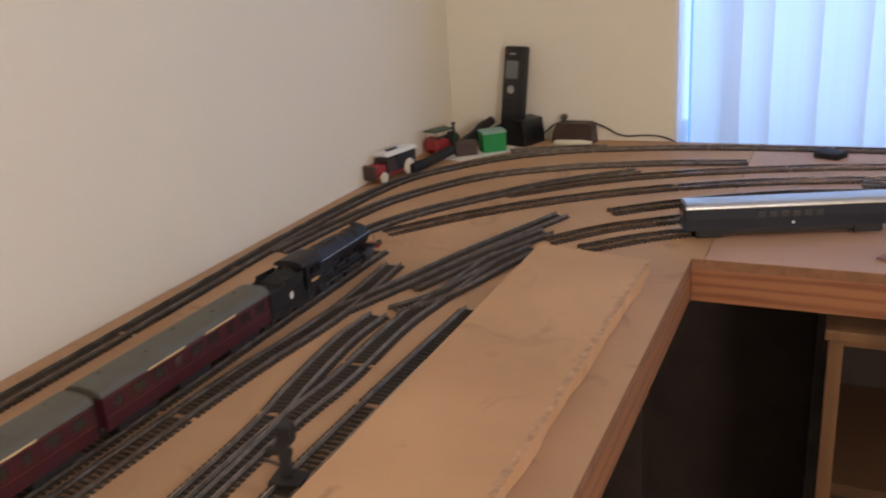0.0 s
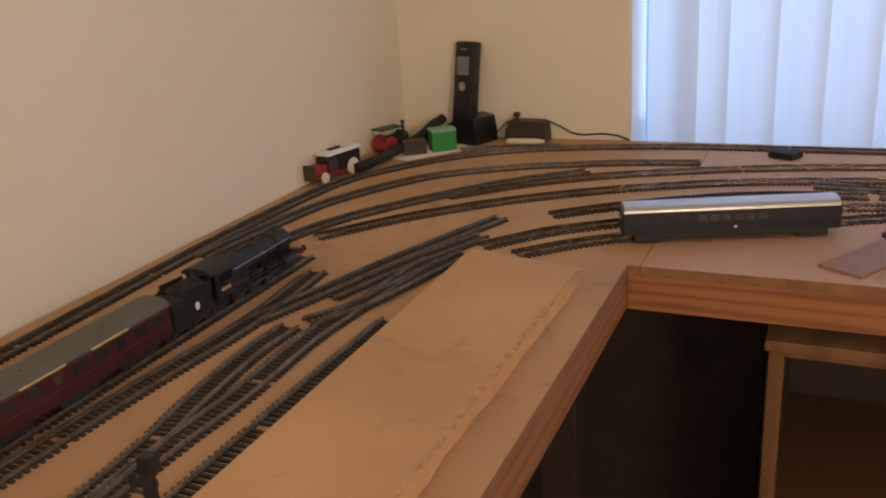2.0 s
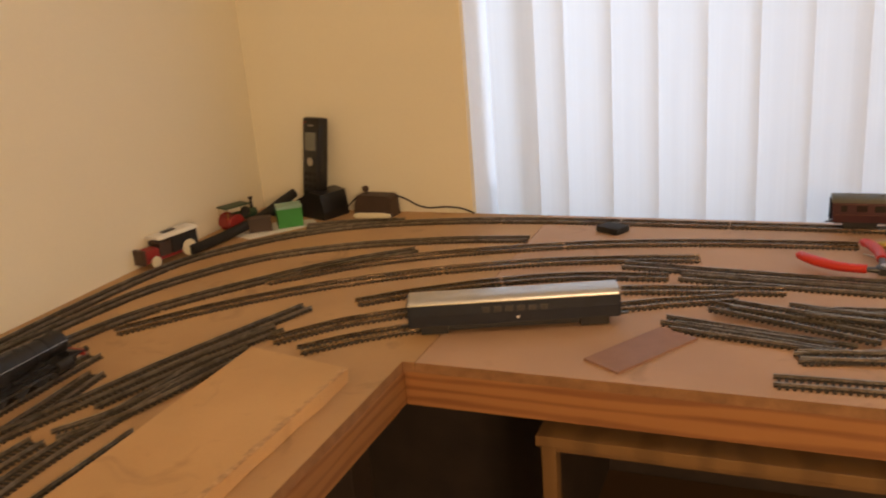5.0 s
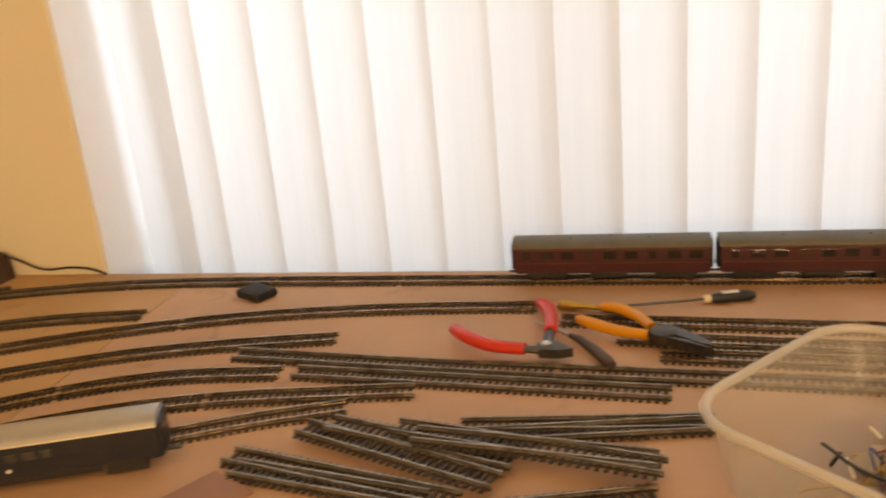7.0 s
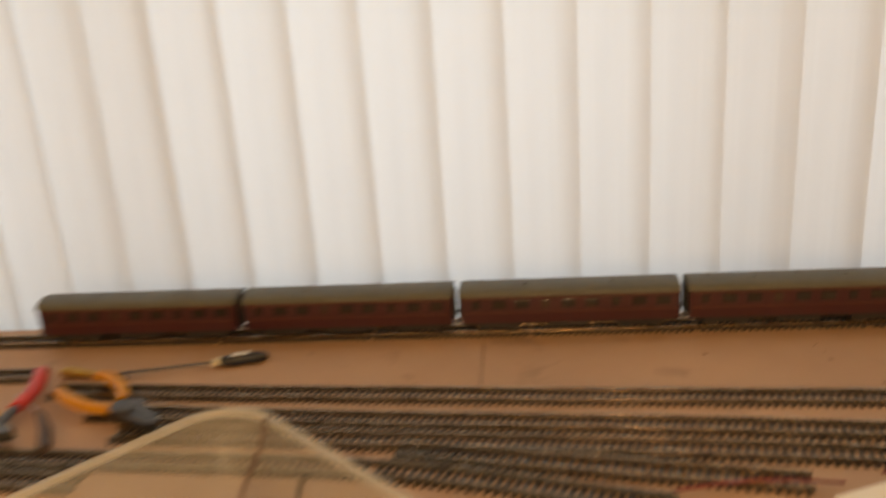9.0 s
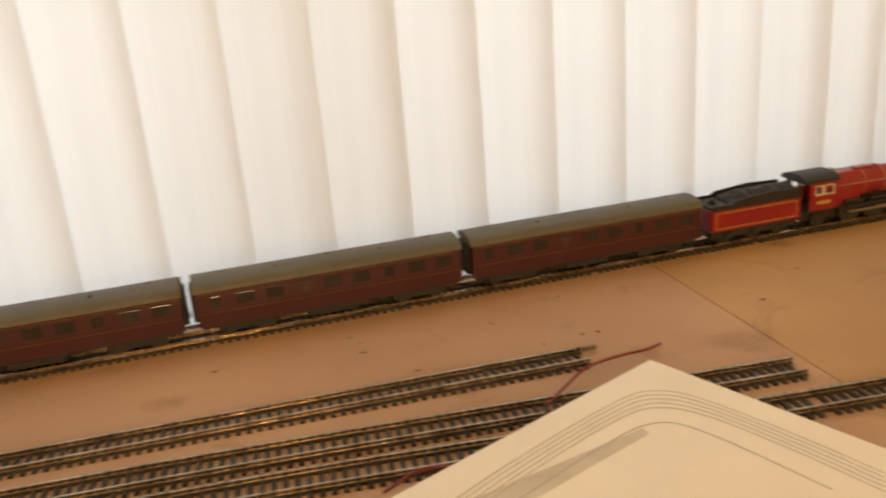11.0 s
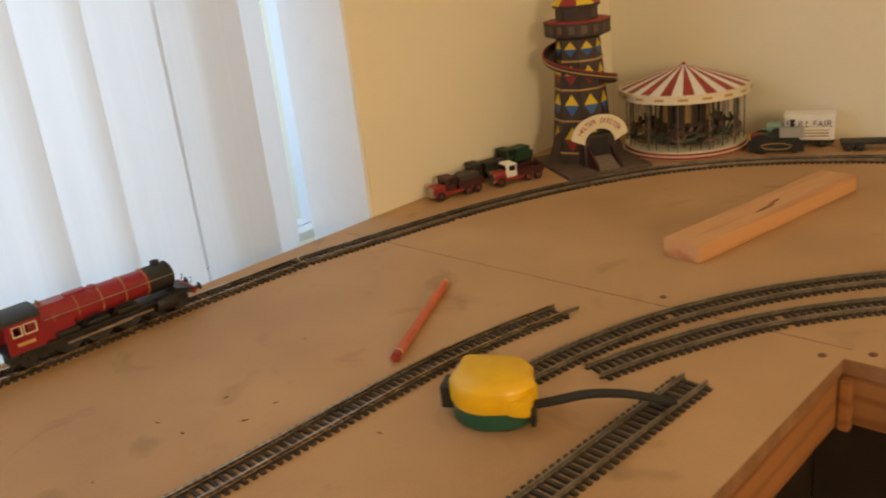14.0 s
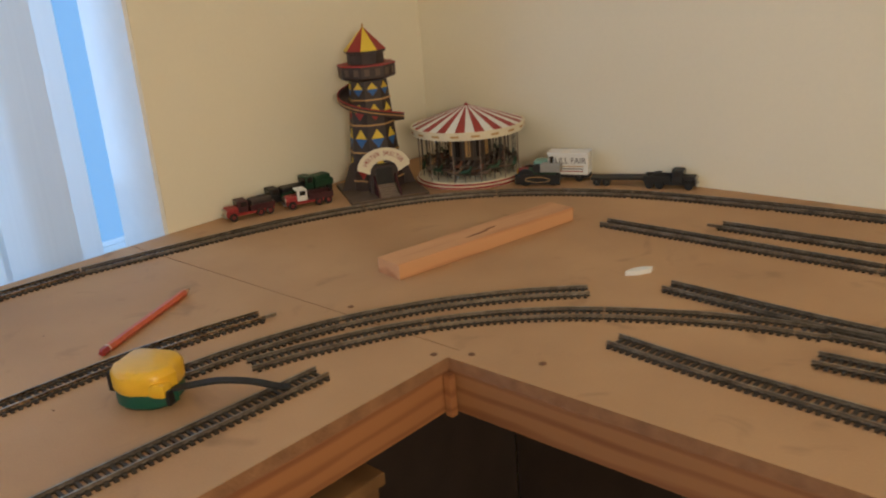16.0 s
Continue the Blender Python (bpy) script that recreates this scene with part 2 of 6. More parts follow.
M_TUB = clear_mat("cloudy_tub_plastic", (0.62, 0.6, 0.55), 0.22, 0.2)
M_RIM = clear_mat("tub_rim_plastic", (0.74, 0.71, 0.64), 0.35, 0.45)
M_HARD = mat("mauve_hardboard", (0.3, 0.16, 0.11), 0.7, 0, 0.08, 60)
M_DISC = mat("dark_brown_felt", (0.06, 0.032, 0.02), 0.9, 0, 0.2, 200, 0.3)
M_BRASS = mat("brass", (0.5, 0.33, 0.1), 0.35, 1, 0.2, 200)
M_BLUE = mat("fairground_blue", (0.03, 0.12, 0.36), 0.5, 0, 0.1)
M_FYEL = mat("fairground_yellow", (0.72, 0.52, 0.03), 0.5, 0, 0.08)
M_FRED = mat("fairground_red", (0.3, 0.024, 0.02), 0.5, 0, 0.1)
M_FDARK = mat("fairground_dark_card", (0.045, 0.03, 0.028), 0.6, 0, 0.25, 80)
M_FBASE = mat("grey_brown_card", (0.12, 0.085, 0.06), 0.7, 0, 0.2, 80)
M_FSTEP = mat("stair_grey_card", (0.2, 0.15, 0.11), 0.7, 0, 0.15, 80)
M_DGREEN = mat("dark_green_paint", (0.02, 0.06, 0.03), 0.45, 0, 0.15)

# ---------------------------------------------------------------- mesh helpers


def link_bm(name, bm, material, smooth=False):
    me = bpy.data.meshes.new(name)
    bm.normal_update()
    bm.to_mesh(me)
    bm.free()
    for m in material if isinstance(material, (list, tuple)) else [material]:
        me.materials.append(m)
    if smooth:
        me.shade_smooth()
        me.set_sharp_from_angle(angle=radians(38))
    return new(name, me)


def part(name, bm, material, parent, label="", smooth=False):
    ob = link_bm(name, bm, material, smooth)
    ob.parent = parent
    if label:
        ob["label"] = label
    return ob


def thing(name, m, label, category, group=""):
    ob = new(name)
    ob.empty_display_size = 0.02
    ob.matrix_basis = m
    return tagged(ob, label, category, group)


def add_box(bm, x0, x1, y0, y1, z0, z1, bevel=0.0, m=None, mi=0):
    """A box, bevelled if asked, into bm."""
    v = bmesh.ops.create_cube(bm, size=1)["verts"]
    for p in v:
        p.co = Vector(((x0 + x1) / 2 + p.co.x * (x1 - x0), (y0 + y1) / 2 + p.co.y * (y1 - y0), (z0 + z1) / 2 + p.co.z * (z1 - z0)))
    faces = {f for p in v for f in p.link_faces}
    if bevel:
        r = bmesh.ops.bevel(bm, geom=list({e for f in faces for e in f.edges}), offset=bevel, segments=2, affect="EDGES", profile=0.6)
        faces = set(r["faces"]) | {f for f in faces if f.is_valid}
        v = list({p for f in faces for p in f.verts})
    for f in faces:
        f.material_index = mi
    if m is not None:
        bmesh.ops.transform(bm, matrix=m, verts=v)
    return bm


def bm_box(*a, **k):
    return add_box(bmesh.new(), *a, **k)


def add_lathe(bm, profile, n=24, m=None, mi=0, squash=1.0):
    """Turned shape: profile of (radius, height), round z."""
    rings, verts = [], []
    for r, z in profile:
        if r < 1e-6:
            ring = [bm.verts.new((0, 0, z))]
        else:
            ring = [bm.verts.new((r * math.cos(2 * math.pi * k / n), squash * r * math.sin(2 * math.pi * k / n), z)) for k in range(n)]
        rings.append(ring)
        verts += ring
    for a, b in zip(rings, rings[1:]):
        for k in range(n):
            j = (k + 1) % n
            q = [a[k % len(a)], a[j % len(a)], b[j % len(b)], b[k % len(b)]]
            q = [p for i, p in enumerate(q) if p not in q[:i]]
            if len(q) > 2:
                bm.faces.new(q).material_index = mi
    for ring, flip in ((rings[0], True), (rings[-1], False)):
        if len(ring) > 2:
            bm.faces.new(ring[::-1] if flip else ring).material_index = mi
    if m is not None:
        bmesh.ops.transform(bm, matrix=m, verts=verts)
    return bm


def bm_lathe(profile, n=24, m=None, squash=1.0):
    return add_lathe(bmesh.new(), profile, n, m, 0, squash)


def add_prism(bm, outline, a, b, axis="y", mi=0, m=None):
    """Outline of 2D points pushed from a to b along an axis."""
    def place(u, w, t):
        return {"y": (u, t, w), "x": (t, u, w), "z": (u, w, t)}[axis]
    f0 = [bm.verts.new(place(u, w, a)) for u, w in outline]
    f1 = [bm.verts.new(place(u, w, b)) for u, w in outline]
    fs = [bm.faces.new(f0), bm.faces.new(f1[::-1])]
    n = len(outline)
    fs += [bm.faces.new((f0[i], f1[i], f1[(i + 1) % n], f0[(i + 1) % n])) for i in range(n)]
    for f in fs:
        f.material_index = mi
    bmesh.ops.recalc_face_normals(bm, faces=fs)
    if m is not None:
        bmesh.ops.transform(bm, matrix=m, verts=f0 + f1)
    return bm


def bm_prism(*a, **k):
    return add_prism(bmesh.new(), *a, **k)


def add_tube(bm, pts, radius, n=8, mi=0, flat=1.0):
    """A round wire or bar along 3D points; radius a number or one per point."""
    pts = [Vector(p) for p in pts]
    rings = []
    for i, p in enumerate(pts):
        d = (pts[min(i + 1, len(pts) - 1)] - pts[max(i - 1, 0)]).normalized()
        side = d.cross(Vector((0, 0, 1)))
        side = side.normalized() if side.length > 1e-4 else Vector((1, 0, 0))
        up = side.cross(d)
        r = radius[i] if isinstance(radius, (list, tuple)) else radius
        rings.append([bm.verts.new(p + side * (r * math.cos(2 * math.pi * k / n)) + up * (r * flat * math.sin(2 * math.pi * k / n))) for k in range(n)])
    fs = [bm.faces.new((a[k], a[(k + 1) % n], b[(k + 1) % n], b[k])) for a, b in zip(rings, rings[1:]) for k in range(n)]
    fs += [bm.faces.new(rings[0][::-1]), bm.faces.new(rings[-1])]
    for f in fs:
        f.material_index = mi
    bmesh.ops.recalc_face_normals(bm, faces=fs)
    return bm


def bm_tube(*a, **k):
    return add_tube(bmesh.new(), *a, **k)


def spline(ctrl, step=0.01):
    """Even points along a smooth curve through the control points."""
    c = [Vector(p) for p in ctrl]
    c = [2 * c[0] - c[1]] + c + [2 * c[-1] - c[-2]]
    fine = []
    for i in range(1, len(c) - 2):
        a, b, d, e = c[i - 1], c[i], c[i + 1], c[i + 2]
        n = max(4, int((d - b).length / 0.004))
        for k in range(n):
            t = k / n
            fine.append(0.5 * (2 * b + (d - a) * t + (2 * a - 5 * b + 4 * d - e) * t * t + (3 * b - a - 3 * d + e) * t ** 3))
    fine.append(c[-2])
    acc = [0]
    for p, q in zip(fine, fine[1:]):
        acc.append(acc[-1] + (q - p).length)
    n = max(1, round(acc[-1] / step))
    out, j = [], 0
    for k in range(n + 1):
        s = acc[-1] * k / n
        while j < len(acc) - 2 and acc[j + 1] < s:
            j += 1
        f = (s - acc[j]) / max(1e-9, acc[j + 1] - acc[j])
        out.append(fine[j].lerp(fine[j + 1], min(1, f)))
    return out


def structure(name, bm, material, smooth=False):
    return tagged(link_bm(name, bm, material, smooth), kind="structure")


def words(text, size, m, material, parent, name="lettering", depth=0.0002):
    data = bpy.data.curves.new(name, "FONT")
    data.body, data.size, data.align_x, data.align_y, data.extrude = text, size, "CENTER", "CENTER", depth
    data.materials.append(material)
    ob = new(name, data)
    ob.parent = parent
    ob.matrix_basis = m
    return ob


# ---------------------------------------------------------------- the room

structure("floor", bm_box(-0.12, ROOM_W + 0.12, ROOM_S, 0.3, FLOOR - 0.06, FLOOR), M_FLOOR)
structure("ceiling", bm_box(-0.12, ROOM_W + 0.12, ROOM_S - 0.12, 0.3, CEIL, CEIL + 0.1), M_CEIL)
structure("wall_west", bm_box(-0.12, 0, ROOM_S, 0.3, FLOOR, CEIL), M_WALL)
structure("wall_east", bm_box(ROOM_W, ROOM_W + 0.12, ROOM_S, 0.3, FLOOR, CEIL), M_WALL)
structure("wall_south", bm_box(-0.12, ROOM_W + 0.12, ROOM_S - 0.12, ROOM_S, FLOOR, CEIL), M_WALL)
wall = bm_box(0, WIN_L, 0, 0.125, FLOOR, CEIL)
add_box(wall, 0, WIN_L - CHECK, 0.125, 0.3, FLOOR, CEIL)
add_box(wall, WIN_R + CHECK, ROOM_W, 0.125, 0.3, FLOOR, CEIL)
add_box(wall, WIN_L - CHECK, WIN_L, 0.125, 0.3, FLOOR, -0.1)
add_box(wall, WIN_R, WIN_R + CHECK, 0.125, 0.3, FLOOR, -0.1)
add_box(wall, WIN_L - CHECK, WIN_L, 0.125, 0.3, WIN_T, CEIL)
add_box(wall, WIN_R, WIN_R + CHECK, 0.125, 0.3, WIN_T, CEIL)
add_box(wall, WIN_R, ROOM_W, 0, 0.125, FLOOR, CEIL)
add_box(wall, WIN_L, WIN_R, 0, 0.3, FLOOR, -0.1)
add_box(wall, WIN_L, WIN_R, 0, 0.3, WIN_T, CEIL)
structure("wall_north", wall, M_WALL)

# window: sill board, frame with mullions, and panes
win = tagged(new("window_1"), "white plastic window behind vertical blinds", "window", kind="structure")
part("window_sill", bm_box(WIN_L + 0.006, WIN_R - 0.006, 0.002, 0.3, -0.099, -0.075, 0.004), M_UPVC, win)
for x0, x1 in ((WIN_L, WIN_L + 0.006), (WIN_R - 0.006, WIN_R)):
    part("reveal_lining", bm_box(x0, x1, 0.0015, 0.124, -0.099, WIN_T), M_REVEAL, win)
fr = bm_box(WIN_L - CHECK, WIN_L - CHECK + 0.018, 0.2, 0.26, -0.075, WIN_T)
add_box(fr, WIN_R + CHECK - 0.018, WIN_R + CHECK, 0.2, 0.26, -0.075, WIN_T)
add_box(fr, WIN_L - CHECK + 0.018, WIN_R + CHECK - 0.018, 0.2, 0.26, -0.075, -0.062)
add_box(fr, WIN_L - CHECK + 0.018, WIN_R + CHECK - 0.018, 0.2, 0.26, WIN_T - 0.06, WIN_T)
MULLIONS = (1.05, 1.83, 2.6)
for xm in MULLIONS:
    add_box(fr, xm - 0.03, xm + 0.03, 0.205, 0.255, -0.062, WIN_T - 0.06)
part("window_frame", fr, M_UPVC, win)
for a, b in zip((WIN_L - CHECK - 0.012,) + MULLIONS, MULLIONS + (WIN_R + CHECK + 0.012,)):
    a, b = a + 0.03, b - 0.03
    pane = part("pane", bm_box(a, b, 0.228, 0.234, -0.062, WIN_T - 0.06), M_GLASS, win)
    pane.visible_shadow = False

# vertical blinds: a head rail and overlapping cloth slats, each a little turned and curved
blind = thing("vertical_blind", pose(0, BLIND_Y, 0), "closed white vertical blinds hanging across the window", "blind")
part("head_rail", bm_box(WIN_L + 0.01, WIN_R - 0.01, -0.02, 0.02, WIN_T - 0.04, WIN_T - 0.005, 0.004), M_UPVC, blind)
PITCH, SLAT = 0.0777, 0.092
rng = random.Random(4)


def slat_mesh():
    bm = bmesh.new()
    cols = []
    for i in range(7):
        u = (i / 6 - 0.5) * SLAT
        w = 0.0035 * math.cos(math.pi * i / 6) ** 2 - 0.002
        cols.append([bm.verts.new((u, w, z)) for z in (-0.068, 0.35, 0.75, WIN_T - 0.05)])
    for a, b in zip(cols, cols[1:]):
        for i in range(3):
            bm.faces.new((a[i], b[i], b[i + 1], a[i + 1]))
    me = bpy.data.meshes.new("slat")
    bm.to_mesh(me)
    bm.free()
    me.materials.append(M_BLIND)
    me.shade_smooth()
    return me


slat_me = slat_mesh()
n_slats = 29
for k in range(n_slats):
    x = 0.467 + k * PITCH + {0: 0.026, 24: 0.009, 26: -0.002, 27: 0.025, 28: -0.022}.get(k, 0)
    turn = -12 + rng.uniform(-1.5, 1.5)
    if k == 27:
        turn = -15
    ob = new("slat", slat_me)
    ob.parent = blind
    ob.matrix_basis = pose(x, rng.uniform(-0.002, 0.002), 0, 0, rng.uniform(-0.12, 0.12), turn)

# baseboards of the layout, with their joints as real gaps
T_B = 0.012
GAP = 0.0009
for nm, x0, x1, y0, y1, m in (
        ("baseboard_left", 0.001, 0.579 - GAP, -2.9, -0.001, M_BOARD), ("baseboard_window_a", 0.579, 1.492 - GAP, FRONT_Y, -0.001, M_BOARD_B),
        ("baseboard_window_b", 1.492, 2.099 - GAP, FRONT_Y, -0.001, M_BOARD_B), ("baseboard_window_c", 2.099, 2.669 - GAP, FRONT_Y, -0.001, M_BOARD),
        ("baseboard_right", 2.669, ROOM_W - 0.001, -2.9, -0.001, M_BOARD)):
    if nm == "baseboard_left":
        bm = bm_prism([(x0, y0), (LEG_L, y0), (LEG_L, FRONT_Y), (x1, FRONT_Y), (x1, y1), (x0, y1)], -T_B, 0, "z")
    elif nm == "baseboard_right":
        bm = bm_prism([(LEG_R, y0), (x1, y0), (x1, y1), (x0, y1), (x0, FRONT_Y), (LEG_R, FRONT_Y)], -T_B, 0, "z")
    else:
        bm = bm_box(x0, x1, y0, y1, -T_B, 0)
    bm.normal_update()
    for f in bm.faces:
        f.material_index = 0 if f.normal.z > 0.5 else 1
    structure(nm, bm, [m, M_BOARD_EDGE])

# softwood frame under the boards
BZ = -0.053
structure("trim_front_batten", bm_box(LEG_L, LEG_R, FRONT_Y + 0.0005, FRONT_Y + 0.022, BZ, -T_B - 0.0005, 0.0012), M_PINE_X)
structure("trim_left_batten", bm_box(LEG_L - 0.022, LEG_L - 0.0005, -2.9, FRONT_Y + 0.022, BZ, -T_B - 0.0005, 0.0012), M_PINE_Y)
structure("trim_right_batten", bm_box(LEG_R + 0.0005, LEG_R + 0.022, -2.9, FRONT_Y + 0.022, BZ, -T_B - 0.0005, 0.0012), M_PINE_Y)
structure("trim_corner_block", bm_box(LEG_R - 0.009, LEG_R - 0.001, FRONT_Y - 0.009, FRONT_Y - 0.001, BZ - 0.002, -T_B - 0.001, 0.001), M_PINE_X)

# screw heads by the inner corner
for x, y in ((2.649, -0.581), (2.668, -0.61), (2.688, -0.674), (2.685, -0.429)):
    sc = tagged(link_bm("screw", bm_lathe([(0.0034, 0), (0.0032, 0.0005), (0, 0.0007)], 10), M_SPLINTER, True), "brown filled screw head in the baseboard", "screw", "screws in the boards")
    sc.matrix_basis = pose(x, y, 0.0001)

# ---------------------------------------------------------------- track

S_LEN, S_PITCH, GAUGE = 0.0312, 0.0069, 0.0184


def sleeper_mesh():
    bm = bmesh.new()
    add_prism(bm, [(-0.0018, 0), (0.0018, 0), (0.0015, 0.0021), (-0.0015, 0.0021)], -S_LEN / 2, S_LEN / 2, "y", 0)
    for s in (-1, 1):
        add_box(bm, -0.0011, 0.0011, s * GAUGE / 2 - 0.0019, s * GAUGE / 2 + 0.0019, 0.0018, 0.0026)
    me = bpy.data.meshes.new("sleeper")
    bm.to_mesh(me)
    bm.free()
    me.materials.append(M_SLEEPER)
    return me


SLEEPER = sleeper_mesh()


def offset_path(pts, d):
    out = []
    for i, p in enumerate(pts):
        t = (pts[min(i + 1, len(pts) - 1)] - pts[max(i - 1, 0)]).normalized()
        out.append(Vector((p.x - t.y * d, p.y + t.x * d, 0)))
    return out


def rail_bm(pts, d, web=False):
    """A rail: narrow head on a wider foot, swept along the path; or the plastic web that ties the sleepers under it."""
    prof = [(-0.0011, 0.0019), (0.0011, 0.0019), (0.0011, 0.0025), (0.0005, 0.0029), (0.0005, 0.0041), (0.00085, 0.0045), (0.0008, 0.0052), (-0.0008, 0.0052), (-0.00085, 0.0045), (-0.0005, 0.0041), (-0.0005, 0.0029), (-0.0011, 0.0025)]
    if web:
        prof = [(-0.0015, 0.0001), (0.0015, 0.0001), (0.0015, 0.0014), (-0.0015, 0.0014)]
    bm = bmesh.new()
    rings = []
    for i, p in enumerate(pts):
        t = (pts[min(i + 1, len(pts) - 1)] - pts[max(i - 1, 0)]).normalized()
        rings.append([bm.verts.new((p.x - t.y * (d + u), p.y + t.x * (d + u), z)) for u, z in prof])
    n = len(prof)
    for a, b in zip(rings, rings[1:]):
        for k in range(n):
            bm.faces.new((a[k], b[k], b[(k + 1) % n], a[(k + 1) % n]))
    bm.faces.new(rings[0])
    bm.faces.new(rings[-1][::-1])
    bmesh.ops.recalc_face_normals(bm, faces=bm.faces)
    return bm


def track_piece(pts, label, group, z=0.0, tilt=0.0, rails=None, stub=0):
    """One length of track: two rails on sleepers; stub 1 or -1: a joiner and a bare rail end stand out at its last end."""
    o = pts[0].lerp(pts[-1], 0.5)
    root = thing("track_section", Matrix.Translation((o.x, o.y, z)) @ pose(0, 0, 0, 0, tilt, 0), label, "model track", group)
    loc = [Vector((p.x - o.x, p.y - o.y, 0)) for p in pts]
    for s in (-1, 1):
        part("rail", rail_bm(loc, s * GAUGE / 2), rails or M_RAIL_OLD, root, "", True)
        part("web", rail_bm(loc, s * GAUGE / 2, True), M_SLEEPER, root)
    if stub:
        d = (loc[-1] - loc[-2]).normalized()
        e = offset_path(loc, stub * GAUGE / 2)[-1]
        part("rail_joiner", rail_bm([e - d * 0.004, e + d * 0.001, e + d * 0.006, e + d * 0.012], 0), M_RAIL_OLD, root, "bare rail end with joiner")
    length = sum((b - a).length for a, b in zip(loc, loc[1:]))
    n = max(2, int((length - 0.005) / S_PITCH))
    for k in range(n + 1):
        s = 0.0052 + (length - 0.0104) * k / n
        acc = 0
        for a, b in zip(loc, loc[1:]):
            if acc + (b - a).length >= s:
                break
            acc += (b - a).length
        d = (b - a).normalized()
        p = a + d * (s - acc)
        ob = new("sleeper", SLEEPER)
        ob.parent = root
        ob.matrix_basis = pose(p.x, p.y, 0, 0, 0, math.degrees(math.atan2(d.y, d.x)))
    return root


def lay(ctrl, label, group, piece=0.168, z=0.0, rails=None, tilt=0.0, stub=0):
    """Track along a smooth line, cut into lengths with a small gap at each joint."""
    pts = spline([(*p, 0) for p in ctrl], 0.006)
    per = max(3, round(piece / 0.006))
    i = 0
    while i < len(pts) - 2:
        j = min(i + per, len(pts) - 1)
        if len(pts) - 1 - j < per * 0.4:
            j = len(pts) - 1
        seg = [p.copy() for p in pts[i:j + 1]]
        d = (seg[1] - seg[0]).normalized()
        seg[0] += d * 0.0011
        track_piece(seg, label, group, z, tilt, rails, stub if j == len(pts) - 1 else 0)
        i = j


CURVED, STRAIGHT, LOOSE = "curved model railway track with brown sleepers on the baseboard", "straight model railway track with brown sleepers on the baseboard", "loose length of model track lying on the baseboard"
OUTER_L = [(0.042, -1.75), (0.042, -1.3), (0.04, -0.95), (0.034, -0.6), (0.052, -0.36), (0.107, -0.247), (0.178, -0.163), (0.265, -0.106), (0.36, -0.074), (0.45, -0.054), (0.56, -0.041), (0.7, -0.037)]
OUTER_W = [(0.7, -0.037), (1.2, -0.037), (2.0, -0.037), (2.36, -0.038), (2.576, -0.05)]
OUTER_R = [(2.576, -0.05), (2.76, -0.09), (2.86, -0.121), (2.944, -0.16), (3.033, -0.217), (3.104, -0.292), (3.155, -0.381), (3.19, -0.48), (3.21, -0.6), (3.225, -0.8), (3.23, -1.1), (3.23, -1.7)]
lay(OUTER_L, CURVED, "outer running line", 0.197)
lay(OUTER_W, STRAIGHT, "outer running line", 0.168, 0, M_RAIL)
lay(OUTER_R, CURVED, "outer running line", 0.197)

lay([(0.058, -0.70), (0.071, -0.569), (0.098, -0.44), (0.18, -0.298), (0.295, -0.219), (0.384, -0.185), (0.471, -0.16), (0.578, -0.143)], CURVED, "curved loops", 0.45)
lay([(0.112, -1.0), (0.106, -0.8), (0.108, -0.69), (0.132, -0.579), (0.17, -0.493), (0.238, -0.397), (0.322, -0.299), (0.42, -0.22)], CURVED, "curved loops", 0.5)
lay([(0.255, -0.392), (0.365, -0.295), (0.471, -0.234), (0.586, -0.188), (0.702, -0.153), (0.819, -0.132), (0.933, -0.122), (1.044, -0.119)], CURVED, "curved loops", 0.45, 0, M_RAIL)
lay([(0.16, -0.597), (0.239, -0.497), (0.341, -0.402), (0.468, -0.319), (0.608, -0.256), (0.72, -0.225), (0.841, -0.203)], CURVED, "curved loops", 0.45, 0, M_RAIL)
lay([(0.429, -0.445), (0.502, -0.39), (0.603, -0.332), (0.7, -0.297), (0.81, -0.284)], CURVED, "curved loops", 0.2, 0, M_RAIL)
lay([(0.178, -1.75), (0.183, -1.2), (0.187, -0.66)], STRAIGHT, "sidings", 0.336)
lay([(0.212, -1.75), (0.22, -1.1), (0.236, -0.88), (0.236, -0.80), (0.229, -0.702)], STRAIGHT, "sidings", 0.336)
lay([(0.312, -1.35), (0.303, -1.1), (0.29, -1.0), (0.281, -0.91), (0.284, -0.842)], STRAIGHT, "points", 0.3)
lay([(0.325, -1.35), (0.316, -1.1), (0.321, -0.98), (0.318, -0.87), (0.325, -0.795), (0.344, -0.64)], STRAIGHT, "points", 0.4, 0.0004)
lay([(0.37, -1.35), (0.371, -1.0), (0.376, -0.802)], STRAIGHT, "sidings", 0.336)
lay([(0.239, -0.845), (0.268, -0.76), (0.306, -0.64), (0.37, -0.470)], STRAIGHT, "points", 0.5, 0.0008)
lay([(0.284, -0.772), (0.318, -0.672), (0.352, -0.595), (0.374, -0.545)], LOOSE, "points", 0.5, 0.0014)
lay([(0.296, -0.834), (0.33, -0.775), (0.356, -0.68), (0.378, -0.61)], LOOSE, "points", 0.5, 0.0018)
lay([(0.383, -0.58), (0.445, -0.511), (0.517, -0.46), (0.586, -0.408), (0.677, -0.366), (0.775, -0.338), (0.884, -0.322), (0.953, -0.313)], CURVED, "loops by the railcar", 0.45, 0, M_RAIL)
lay([(0.432, -0.598), (0.489, -0.545), (0.56, -0.498), (0.655, -0.452), (0.756, -0.404), (0.821, -0.374), (0.898, -0.346)], CURVED, "loops by the railcar", 0.45, 0, M_RAIL)

